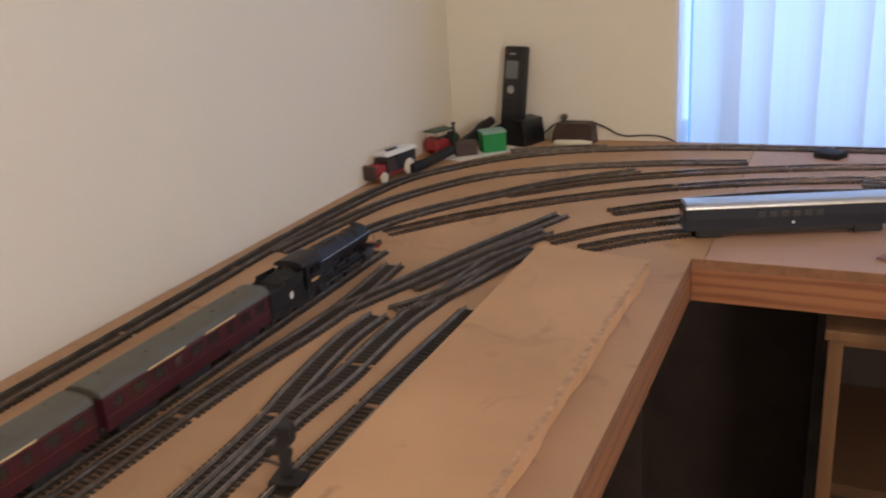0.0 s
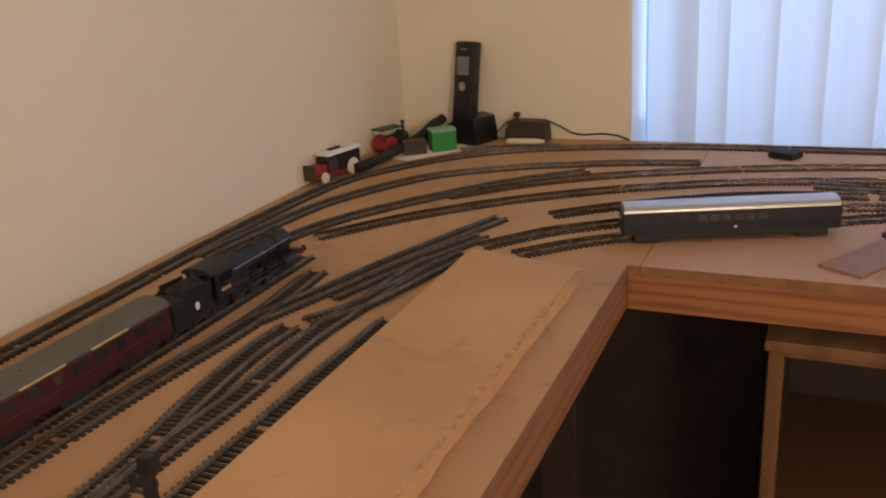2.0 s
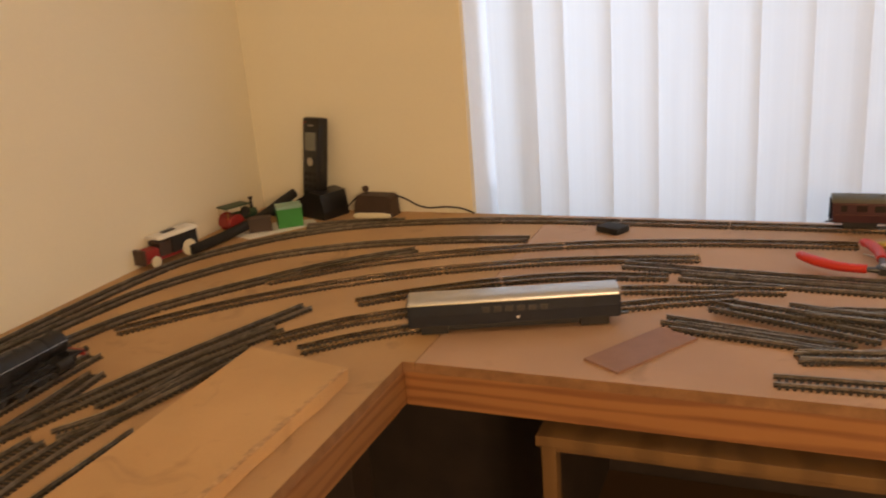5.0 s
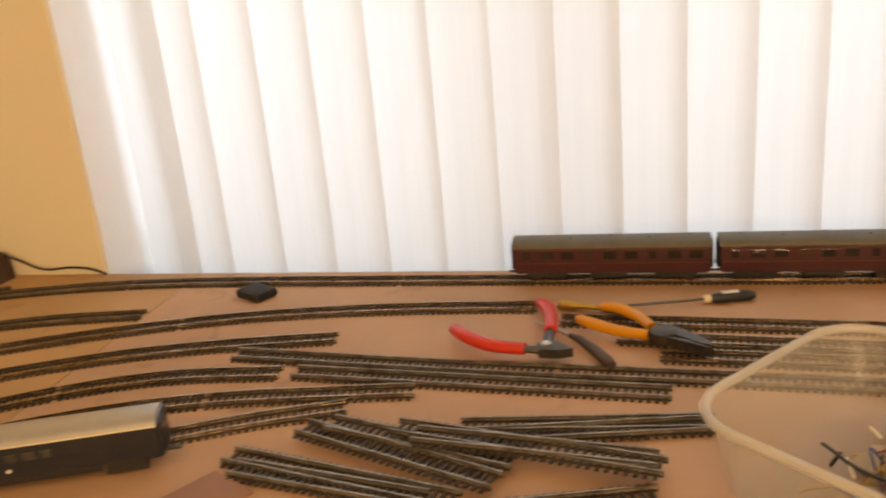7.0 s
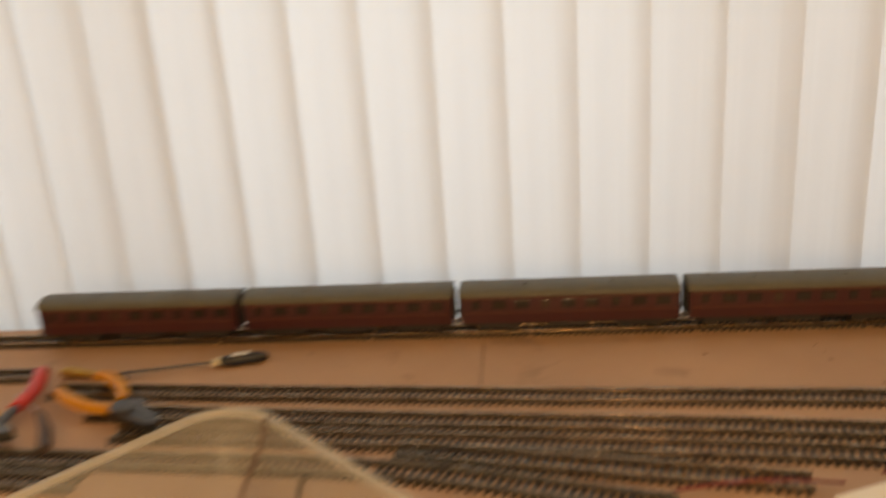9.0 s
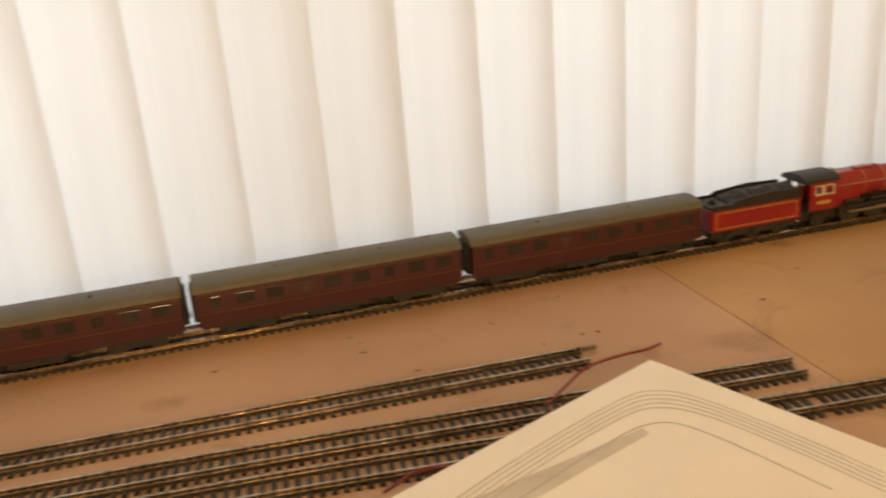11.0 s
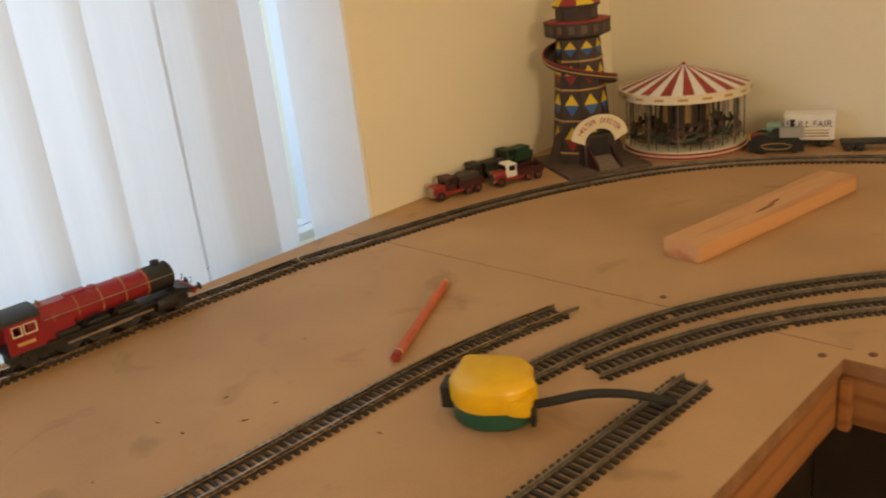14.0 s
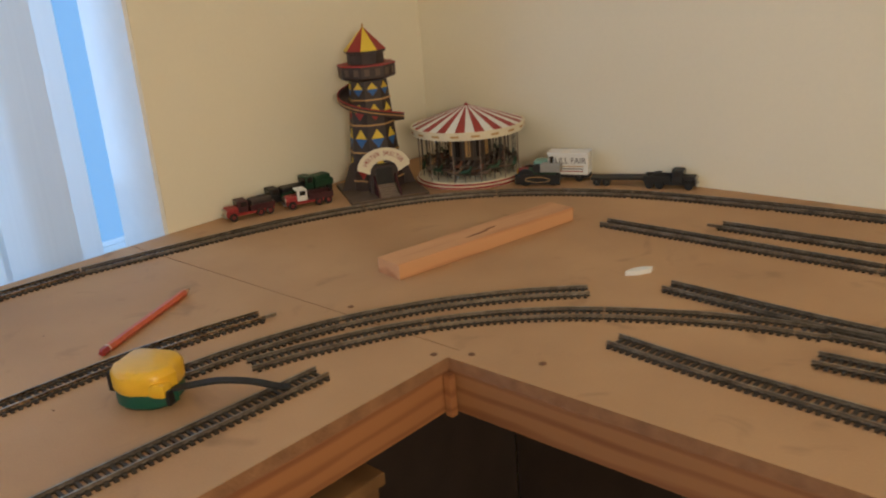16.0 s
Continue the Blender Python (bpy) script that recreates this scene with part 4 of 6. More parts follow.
def railcar():
    """A dark railcar with a bright roof, standing on the curve at the board's edge."""
    L, half = 0.122, 0.0175
    root = thing("diesel_railcar", pose(0.6555, -0.474, RAIL_Z, 0, 0, 20.0), "dark blue model railcar with bright silver roof on the curved track", "model railcar")
    part("body", arc_prism([(-half, 0.006), (half, 0.006), (half * 1.03, 0.02), (half, 0.034), (-half, 0.034), (-half * 1.03, 0.02)], -L, L), M_NAVY, root)
    part("roof", arc_prism(roof_profile(half * 1.03, 0.0338, 0.0415, 13), -L, L), M_SILVER, root, "silver grey rounded roof", True)
    for s in (-1, 1):
        part("gutter", bm_box(-L, L, s * half * 1.02 - 0.0004, s * half * 1.02 + 0.0004, 0.0333, 0.0345), M_CREAM, root, "cream gutter line")
        for k in range(6):
            w = part("window", bm_box(-0.0042, 0.0042, -0.0005, 0.0005, 0, 0.0072, 0.0008), M_PANE_DIM, root)
            put(w, -0.032 + k * 0.0135, s * half * 1.03, 0.0205)
        for a, b in ((-L + 0.012, -L + 0.045), (L - 0.045, L - 0.012)):
            put(part("bogie_frame", bm_box(a, b, -0.0015, 0.0015, -0.003, 0.008, 0.001), M_UNDER, root), 0, s * half * 0.92, 0)
        put(part("skirt", bm_box(-L + 0.046, L - 0.046, -0.001, 0.001, 0.001, 0.0065, 0.0006), M_UNDER, root), 0, s * half * 0.96, 0)
        put(part("cab_end", bm_box(-0.0014, 0.0014, -half * 0.9, half * 0.9, 0.006, 0.036, 0.001), M_NAVY, root), s * (L + 0.001), 0, 0)
        put(part("cab_window", bm_box(-0.0004, 0.0004, -half * 0.6, half * 0.6, 0, 0.008), M_PANE, root), s * (L + 0.0026), 0, 0.022)
        put(part("coupling", bm_box(-0.007, 0.007, -0.002, 0.002, 0.002, 0.0045, 0.0005), M_DULL, root), s * (L + 0.006), 0, 0)
        for bx in (-L + 0.018, -L + 0.038, L - 0.018, L - 0.038):
            put(part("wheel", wheel_bm(0.0062), M_DULL, root, "", True), bx, s * GAUGE / 2 * 0.93, 0.0062, 0 if s > 0 else 180)
    put(part("badge", bm_lathe([(0.0018, -0.0002), (0.0018, 0.0002)], 8, pose(0, 0, 0, 90, 0, 0)), M_WHITE, root), 0.005, -half * 1.04, 0.013)
    return root


railcar()

# ---------------------------------------------------------------- left board: plank, lever, corner clutter

plank = thing("chipboard_plank", pose(0, 0, 0), "loose tan board with ragged broken edge lying on the baseboard", "board")
rr = random.Random(11)
edge = []
for k in range(61):
    y = -0.655 - 1.75 * k / 60
    edge.append((0.5285 - 0.008 * k / 20 * (k < 20) - 0.008 * (k >= 20) + rr.uniform(-0.0022, 0.0022), y))
outline = [(0.391, -0.628), (0.5285, -0.655)] + edge[1:] + [(0.394, -2.405)]
part("panel", bm_prism(outline, 0.0008, 0.0165, "z"), M_PLANK, plank)
tear = bmesh.new()
for k in range(420):
    y = -0.66 - 0.00415 * k + rr.uniform(-0.003, 0.003)
    w, ln = rr.uniform(0.0008, 0.0042), rr.uniform(0.002, 0.006)
    xx = 0.5285 - (0.008 * min(1, (-0.655 - y) / 0.58)) - w * 0.7
    add_prism(tear, [(xx - w, y - ln), (xx + w * 0.8, y - ln * 0.7), (xx + w, y + ln * 0.6), (xx - w * 0.5, y + ln)], 0.0155, 0.01656 + rr.uniform(0, 0.00025), "z")
part("torn_edge", tear, M_EDGE, plank, "rough brown torn edge")

lever = thing("point_lever", pose(0.366, -1.13, 0.0, 0, 0, 10) @ Matrix.Diagonal((1, 1, 1.12, 1)), "small black point lever mechanism standing by the track", "point lever")
part("base", bm_box(-0.012, 0.014, -0.01, 0.01, 0, 0.006, 0.001), M_UNDER, lever)
part("bracket", bm_box(-0.004, 0.004, -0.003, 0.003, 0.006, 0.034, 0.0008), M_UNDER, lever)
part("arm", bm_box(-0.014, 0.006, -0.002, 0.002, 0.022, 0.027, 0.0006), M_UNDER, lever)
part("head", bm_box(-0.003, 0.009, -0.005, 0.005, 0.032, 0.045, 0.002), M_BLACK, lever)
part("tie_rod", bm_tube([(0, 0.008, 0.004), (-0.02, 0.018, 0.004), (-0.03, 0.022, 0.003)], 0.0012, 6), M_DULL, lever)


def toy_wheel(root, x, y, z, r, w=0.004, m=M_RUBBER, hub=M_RED, name="wheel"):
    a = part(name, bm_lathe([(r * 0.55, -w / 2), (r * 0.92, -w / 2), (r, -w * 0.3), (r, w * 0.3), (r * 0.92, w / 2), (r * 0.55, w / 2)], 18, pose(x, y, z, 90, 0, 0)), m, root, "", True)
    part("hub", bm_lathe([(r * 0.6, -w * 0.4), (r * 0.2, -w * 0.62), (r * 0.2, w * 0.62), (r * 0.6, w * 0.4)], 14, pose(x, y, z, 90, 0, 0)), hub, a)


def steam_van(m):
    """Old van with a white roof, red bonnet and cream wheels."""
    root = thing("vintage_toy_van", m, "vintage toy van, brown front, red bonnet, white roof, by the wall", "toy van", "toy vehicles")
    part("chassis", bm_box(-0.05, 0.052, -0.013, 0.013, 0.008, 0.013, 0.001), M_FRED, root)
    part("bonnet", bm_box(-0.05, -0.022, -0.012, 0.012, 0.013, 0.029, 0.004), M_FRED, root)
    part("radiator", bm_box(-0.056, -0.049, -0.013, 0.013, 0.006, 0.031, 0.002), M_BROWN, root)
    part("cab", bm_box(-0.022, 0.0, -0.015, 0.015, 0.013, 0.036, 0.002), M_BROWN, root)
    part("body", bm_box(0.0, 0.052, -0.0165, 0.0165, 0.013, 0.041, 0.002), M_BLACK, root)
    part("roof", bm_prism([(-0.0185, 0.041), (0.0185, 0.041), (0.012, 0.0455), (-0.012, 0.0455)], -0.025, 0.055, "x"), M_WHITE, root, "white roof")
    part("roof_sign", bm_box(-0.005, 0.02, -0.004, 0.004, 0.0455, 0.048, 0.001), M_BLACK, root)
    part("windscreen", bm_box(-0.0226, -0.0216, -0.012, 0.012, 0.026, 0.034), M_PANE, root)
    for x, r in ((-0.035, 0.009), (0.032, 0.0135)):
        for s in (-1, 1):
            toy_wheel(root, x, s * 0.0165, r, r, 0.004, M_CREAM, M_CREAM)
    return root


steam_van(pose(0.022, -0.318, 0, 0, 0, 78))


def traction_engine(m, boiler=M_DGREEN, wheels=M_FRED, group="toy vehicles", canopy=True):
    root = thing("toy_traction_engine", m, "green and red toy traction engine parked in the corner", "toy engine", group)
    part("boiler", bm_lathe([(0.0, -0.024), (0.0085, -0.024), (0.009, 0.0), (0.0085, 0.024), (0.0, 0.025)], 18, pose(0, 0, 0.024, 0, 90, 0)), boiler, root, "", True)
    part("chimney", bm_lathe([(0.0035, 0), (0.0028, 0.004), (0.0025, 0.018), (0.0042, 0.021), (0.0042, 0.0225), (0.0028, 0.0225)], 14, pose(0.018, 0, 0.03)), M_BLACK, root, "", True)
    part("tender_box", bm_box(-0.042, -0.02, -0.012, 0.012, 0.01, 0.03, 0.002), M_FRED, root)
    if canopy:
        part("canopy", bm_box(-0.044, 0.008, -0.015, 0.015, 0.044, 0.0465, 0.001), boiler, root)
    for x in (-0.04, 0.004) if canopy else ():
        for s in (-1, 1):
            part("post", bm_tube([(x, s * 0.013, 0.026), (x, s * 0.013, 0.0445)], 0.0008, 6), M_BRASS, root)
    part("flywheel", bm_lathe([(0.004, -0.001), (0.009, -0.0015), (0.0095, 0.0015), (0.004, 0.001)], 18, pose(-0.004, -0.0125, 0.033, 90, 0, 0)), M_BLACK, root)
    for s in (-1, 1):
        toy_wheel(root, -0.026, s * 0.016, 0.0165, 0.0165, 0.006, wheels, M_FRED, "rear_wheel")
        toy_wheel(root, 0.022, s * 0.012, 0.0105, 0.0105, 0.005, wheels, M_FRED, "front_wheel")
    return root


traction_engine(pose(0.045, -0.132, 0, 0, 0, 68))
gun = thing("toy_searchlight_trailer", pose(0.075, -0.045, 0, 0, 0, 62), "dark green toy trailer beside the traction engine", "toy trailer", "toy vehicles")
part("bed", bm_box(-0.03, 0.03, -0.011, 0.011, 0.014, 0.018, 0.001), M_DGREEN, gun)
part("drum", bm_lathe([(0.0, -0.008), (0.009, -0.008), (0.0095, 0.008), (0, 0.009)], 16, pose(0.006, 0, 0.029, 0, 70, 0)), M_DGREEN, gun, "", True)
part("tow_bar", bm_tube([(-0.03, 0, 0.015), (-0.046, 0, 0.013)], 0.0014, 6), M_BLACK, gun)
for x in (-0.018, 0.018):
    for s in (-1, 1):
        toy_wheel(gun, x, s * 0.0125, 0.0085, 0.0085, 0.004, M_RUBBER, M_DGREEN)

hose = tagged(link_bm("black_foam_strip", bm_tube(spline([(0.05, -0.292, 0.0088), (0.064, -0.21, 0.011), (0.08, -0.13, 0.02), (0.092, -0.08, 0.034), (0.104, -0.05, 0.044)], 0.012), 0.0085, 12), M_RUBBER, True), "long black foam strip leaning against the phone stand", "foam strip")

gb = thing("card_box", pose(0.127, -0.112, 0.0012, 0, 0, 38), "small green card box with pale green lid", "box")
part("body", bm_box(-0.022, 0.022, -0.017, 0.017, 0, 0.034, 0.0012), M_GREEN, gb)
part("lid", bm_box(-0.0226, 0.0226, -0.0176, 0.0176, 0.0335, 0.0385, 0.001), M_TEAL, gb, "pale green lid")
bb = thing("card_box", pose(0.09, -0.15, 0.0012, 0, 0, 34), "small dark brown box beside the green box", "box")
part("body", bm_box(-0.02, 0.02, -0.012, 0.012, 0, 0.021, 0.0012), M_BROWN, bb)
part("lid", bm_box(-0.0205, 0.0205, -0.0125, 0.0125, 0.0205, 0.0245, 0.001), M_BROWN, bb)
tagged(link_bm("paper_sheet", bm_prism([(0.052, -0.185), (0.1, -0.2), (0.176, -0.098), (0.15, -0.07), (0.09, -0.09)], 0.0003, 0.0009, "z"), M_PAPER), "scrap of white paper lying under the small boxes", "paper")

ph = thing("cordless_phone", pose(0.147, -0.038, 0, 0, 0, -20), "black cordless phone standing in its charging base", "phone")
part("base", bm_prism([(-0.042, 0), (0.042, 0), (0.042, 0.014), (0.036, 0.046), (0.008, 0.05), (-0.034, 0.03), (-0.042, 0.016)], -0.026, 0.034, "y", 0), M_PHONE, ph)
hs = bmesh.new()
add_box(hs, -0.0225, 0.0225, -0.012, 0.012, 0, 0.158, 0.006)
hand = part("receiver", hs, M_PHONE, ph, "", True)
hand.matrix_basis = pose(-0.004, -0.006, 0.022, -9, 0, 0)
part("display", bm_box(-0.0145, 0.0145, -0.0126, -0.0118, 0.098, 0.131, 0.0004), M_SCREEN, hand, "grey display")
part("ring_key", bm_lathe([(0.0062, -0.0008), (0.0078, -0.0008), (0.0078, 0.0008), (0.0062, 0.0008)], 20, pose(0, -0.0123, 0.078, 90, 0, 0)), M_STEEL, hand, "silver ring key")
for r_ in range(4):
    for c_ in range(3):
        part("key", bm_box(-0.004 + (c_ - 1) * 0.012, 0.004 + (c_ - 1) * 0.012, -0.0127, -0.0118, 0.018 + r_ * 0.0115, 0.0245 + r_ * 0.0115, 0.0004), M_RUBBER, hand)
part("earpiece", bm_box(-0.008, 0.008, -0.0125, -0.0118, 0.1425, 0.1445), M_STEEL, hand)
led = mat("red_indicator", (0.8, 0.02, 0.02), 0.4)
part("indicator", bm_box(-0.018, -0.0155, -0.0126, -0.0118, 0.147, 0.149), led, hand, "small red indicator")

tr = thing("plug_transformer", pose(0.257, -0.034, 0, 0, 0, -4), "dark brown plug transformer box with a knob on top", "transformer")
part("body", bm_prism([(-0.04, 0), (0.04, 0), (0.037, 0.034), (0.03, 0.038), (-0.03, 0.038), (-0.038, 0.02)], -0.005, 0.025, "y"), M_BROWN, tr)
part("knob", bm_lathe([(0.003, 0), (0.003, 0.004), (0.006, 0.006), (0.006, 0.012), (0.004, 0.014), (0, 0.014)], 14, pose(-0.02, 0.01, 0.038)), M_BROWN, tr, "", True)
wht = thing("glue_tube", pose(0.262, -0.056, 0.0, 0, 0, 3), "cream plastic tube lying in front of the transformer", "tube")
part("tube", bm_lathe([(0.001, -0.036), (0.0045, -0.032), (0.0058, -0.026), (0.0058, 0.024), (0.004, 0.03), (0.004, 0.036)], 14, pose(0, 0, 0.0058, 0, 90, 0)), M_CREAM, wht, "", True)
cable = bm_tube(spline([(0.296, -0.02, 0.036), (0.315, -0.014, 0.026), (0.335, -0.01, 0.014), (0.355, -0.008, 0.01), (0.385, -0.006, 0.012), (0.415, -0.006, 0.01), (0.438, -0.003, 0.001)], 0.006), 0.0016, 6)
tagged(link_bm("power_cable", cable, M_RUBBER, True), "thin black cable running along the wall", "cable")
cable = bm_tube(spline([(0.185, -0.012, 0.004), (0.2, -0.008, 0.018), (0.214, -0.012, 0.03), (0.222, -0.016, 0.033)], 0.006), 0.0014, 6)
tagged(link_bm("phone_cable", cable, M_RUBBER, True), "thin black cable between phone and transformer", "cable")
lay([(0.165, -0.122), (0.225, -0.092), (0.33, -0.066)], LOOSE, "curved loops", 0.5, 0.0)

# ---------------------------------------------------------------- window board: tools, tub, papers

bp = tagged(link_bm("black_block", bm_box(-0.021, 0.021, -0.0165, 0.0165, 0, 0.011, 0.004), M_RUBBER, True), "small black rounded rubber block on the baseboard", "rubber block")
bp.matrix_basis = pose(0.697, -0.083, 0, 0, 0, -28)
tagged(link_bm("hardboard_strip", bm_prism([(0.757, -0.552), (0.798, -0.578), (0.866, -0.476), (0.823, -0.452)], 0.0002, 0.003, "z"), M_HARD), "thin mauve brown hardboard offcut lying flat", "hardboard strip")


def grip(name, pts, radii, material, root, flat=0.8):
    return part(name, bm_tube(spline(pts, 0.005), radii, 12, 0, flat), material, root, "", True)


def taper(n, a, b, c):
    return [a + (b - a) * min(1, k / (n * 0.3)) if k < n * 0.3 else b + (c - b) * (k - n * 0.3) / (n * 0.7) for k in range(n)]


def grip_path(root, name, pts, material, r0, r1, r2):
    sp = spline(pts, 0.005)
    rad = taper(len(sp), r0, r1, r2)
    rad[0] *= 0.55
    return part(name, bm_tube(sp, rad, 12, 0, 0.85), material, root, "", True)


red = thing("side_cutters", pose(0, 0, 0), "red handled side cutters lying open on the tracks", "pliers")
grip_path(red, "handle", [(0.966, -0.2, 0.014), (0.984, -0.222, 0.014), (1.012, -0.24, 0.013), (1.046, -0.247, 0.013)], M_HANDLE_R, 0.0065, 0.0078, 0.0066)
grip_path(red, "handle", [(1.046, -0.128, 0.012), (1.056, -0.143, 0.013), (1.064, -0.172, 0.013), (1.066, -0.205, 0.013)], M_HANDLE_R, 0.0065, 0.0078, 0.0066)
part("arm", bm_tube([(1.044, -0.247, 0.013), (1.058, -0.248, 0.0125), (1.07, -0.244, 0.0125)], [0.0045, 0.0055, 0.006], 10, 0, 0.7), M_DULL, red, "", True)
part("arm", bm_tube([(1.066, -0.203, 0.013), (1.066, -0.226, 0.0125), (1.063, -0.246, 0.0125)], [0.0045, 0.0055, 0.006], 10, 0, 0.7), M_DULL, red, "", True)
part("jaw", bm_prism([(1.056, -0.242), (1.075, -0.236), (1.092, -0.252), (1.078, -0.257), (1.06, -0.256)], 0.008, 0.017, "z"), M_DULL, red)
part("pivot", bm_lathe([(0.005, 0), (0.005, 0.002), (0.004, 0.003), (0, 0.003)], 14, pose(1.066, -0.245, 0.0165)), M_STEEL, red, "bright steel rivet", True)

yel = thing("combination_pliers", pose(0, 0, 0), "yellow handled combination pliers lying open on the tracks", "pliers")
grip_path(yel, "handle", [(1.112, -0.143, 0.013), (1.13, -0.15, 0.014), (1.15, -0.168, 0.013), (1.164, -0.193, 0.012)], M_HANDLE_Y, 0.0055, 0.0068, 0.0056)
grip_path(yel, "handle", [(1.09, -0.173, 0.013), (1.106, -0.189, 0.014), (1.132, -0.204, 0.013), (1.16, -0.211, 0.012)], M_HANDLE_Y, 0.0055, 0.0068, 0.0056)
part("joint", bm_lathe([(0.013, 0), (0.0138, 0.003), (0.0132, 0.011), (0.01, 0.0125), (0, 0.0125)], 20, pose(1.175, -0.212, 0.0065)), M_DULL, yel, "", True)
part("jaw", bm_prism([(1.166, -0.204), (1.183, -0.198), (1.212, -0.228), (1.218, -0.244), (1.205, -0.238)], 0.0075, 0.0175, "z"), M_DULL, yel)
part("jaw", bm_prism([(1.165, -0.22), (1.178, -0.226), (1.204, -0.242), (1.215, -0.247), (1.2, -0.231)], 0.0072, 0.0168, "z"), M_DULL, yel)

sdv = thing("screwdriver", pose(0, 0, 0), "slim screwdriver with dark blue handle lying on the board", "screwdriver")
part("shaft", bm_tube([(1.12, -0.128, 0.0052), (1.221, -0.107, 0.006)], 0.0016, 8), M_DULL, sdv)
part("collar", bm_tube([(1.219, -0.1075, 0.006), (1.226, -0.106, 0.006)], 0.0045, 10), M_CREAM, sdv, "pale collar")
part("handle", bm_tube(spline([(1.226, -0.106, 0.006), (1.236, -0.104, 0.0062), (1.255, -0.099, 0.0062), (1.272, -0.095, 0.006)], 0.004), [0.0045, 0.0052, 0.0058, 0.006, 0.006, 0.006, 0.0056, 0.0058, 0.006, 0.006, 0.0058, 0.0048, 0.003][:13], 12), M_NAVY, sdv, "", True) if len(spline([(1.226, -0.106, 0.006), (1.236, -0.104, 0.0062), (1.255, -0.099, 0.0062), (1.272, -0.095, 0.006)], 0.004)) == 13 else part("handle", bm_tube([(1.226, -0.106, 0.006), (1.232, -0.105, 0.006), (1.24, -0.103, 0.006), (1.25, -0.1, 0.006), (1.262, -0.0975, 0.006), (1.27, -0.0955, 0.006), (1.274, -0.0945, 0.006)], [0.0045, 0.0055, 0.006, 0.006, 0.0058, 0.005, 0.0025], 12), M_NAVY, sdv, "", True)
part("size_label", bm_box(-0.009, 0.009, -0.0035, 0.0035, 0, 0.0006), M_WHITE, sdv).matrix_basis = pose(1.246, -0.101, 0.0117, 0, 0, 14)
br = thing("pin_vice", pose(0, 0, 0), "short brass pin vice lying by the pliers", "hand drill")
part("body", bm_tube([(1.066, -0.123, 0.006), (1.075, -0.123, 0.0062), (1.09, -0.125, 0.0058), (1.115, -0.13, 0.005)], [0.0045, 0.006, 0.004, 0.0028], 10), M_BRASS, br, "", True)
part("chuck", bm_tube([(1.115, -0.13, 0.005), (1.13, -0.134, 0.005), (1.14, -0.137, 0.0045)], [0.004, 0.0042, 0.002], 10), M_DULL, br, "", True)
kn = thing("needle_file", pose(0, 0, 0), "short tool with dark brown wooden handle under the cutters", "file")
part("blade", bm_tube([(1.046, -0.17, 0.008), (1.086, -0.205, 0.0075)], [0.001, 0.002], 6), M_STEEL, kn)
part("handle", bm_tube([(1.085, -0.204, 0.0078), (1.095, -0.214, 0.008), (1.112, -0.24, 0.008), (1.124, -0.262, 0.0085), (1.128, -0.27, 0.0085)], [0.0025, 0.0042, 0.0055, 0.006, 0.004], 12), M_BROWN, kn, "", True)


def rounded(hx, hy, r, n=7):
    out = []
    for cx, cy, a0 in ((hx - r, hy - r, 0), (-hx + r, hy - r, 90), (-hx + r, -hy + r, 180), (hx - r, -hy + r, 270)):
        for k in range(n + 1):
            a = radians(a0 + 90 * k / n)
            out.append((cx + r * math.cos(a), cy + r * math.sin(a)))
    return out


tub = thing("plastic_tub", pose(1.352, -0.467, 0.0052, 0, 0, -41), "cloudy clear plastic tub full of wire and oddments", "tub")
TX, TY, TH = 0.142, 0.104, 0.061
shell = bmesh.new()
levels = ((0.0, 0.87, 0.0), (0.0, 0.9, 0.004), (0, 0.985, TH))
rings = []
for _, f, z in levels:
    rings.append([shell.verts.new((x * f, y * f, z)) for x, y in rounded(TX, TY, 0.045)])
for _, f, z in levels[::-1]:
    rings.append([shell.verts.new((x * f * 0.985, y * f * 0.985, max(z, 0.0015))) for x, y in rounded(TX, TY, 0.045)])
for a, b in zip(rings, rings[1:]):
    for k in range(len(a)):
        shell.faces.new((a[k], a[(k + 1) % len(a)], b[(k + 1) % len(b)], b[k]))
shell.faces.new(rings[0][::-1])
shell.faces.new(rings[-1])
sh = part("wall", shell, M_TUB, tub, "", True)
rim = [(x, y, TH + 0.001) for x, y in rounded(TX, TY, 0.046, 9)]
part("rim", bm_tube(rim + rim[:2], 0.0036, 8), M_RIM, tub, "pale rolled rim", True)

wire_cols = [mat("wire_" + n, c, 0.45) for n, c in (("brown", (0.1, 0.04, 0.02)), ("blue", (0.03, 0.05, 0.2)), ("red", (0.22, 0.018, 0.015)), ("yellow", (0.3, 0.2, 0.06)), ("black", (0.015, 0.014, 0.014)), ("purple", (0.09, 0.03, 0.12)))]
wr = random.Random(21)
for k in range(34):
    c0 = Vector((wr.uniform(-0.02, 0.085), wr.uniform(-0.055, 0.035), 0.006))
    pts, ang = [], wr.uniform(0, 6.28)
    for q in range(wr.randint(5, 8)):
        ang += wr.uniform(-1.3, 1.3)
        pts.append((max(-0.105, min(0.115, c0.x + 0.04 * math.cos(ang) * (1 + 0.3 * q * wr.random()))), max(-0.08, min(0.075, c0.y + 0.032 * math.sin(ang) * (1 + 0.3 * q * wr.random()))), 0.0055 + wr.uniform(0.0, 0.034) * (0.3 + 0.7 * wr.random())))
    wv = link_bm("wire_scrap", bm_tube(spline(pts, 0.005), 0.0008 + 0.0004 * wr.random(), 5), wire_cols[k % 6], True)
    wv.matrix_basis = pose(1.352, -0.467, 0.0052, 0, 0, -41)
    tagged(wv, "loose curl of thin coloured wire in the tub", "wire", "wires in the tub")
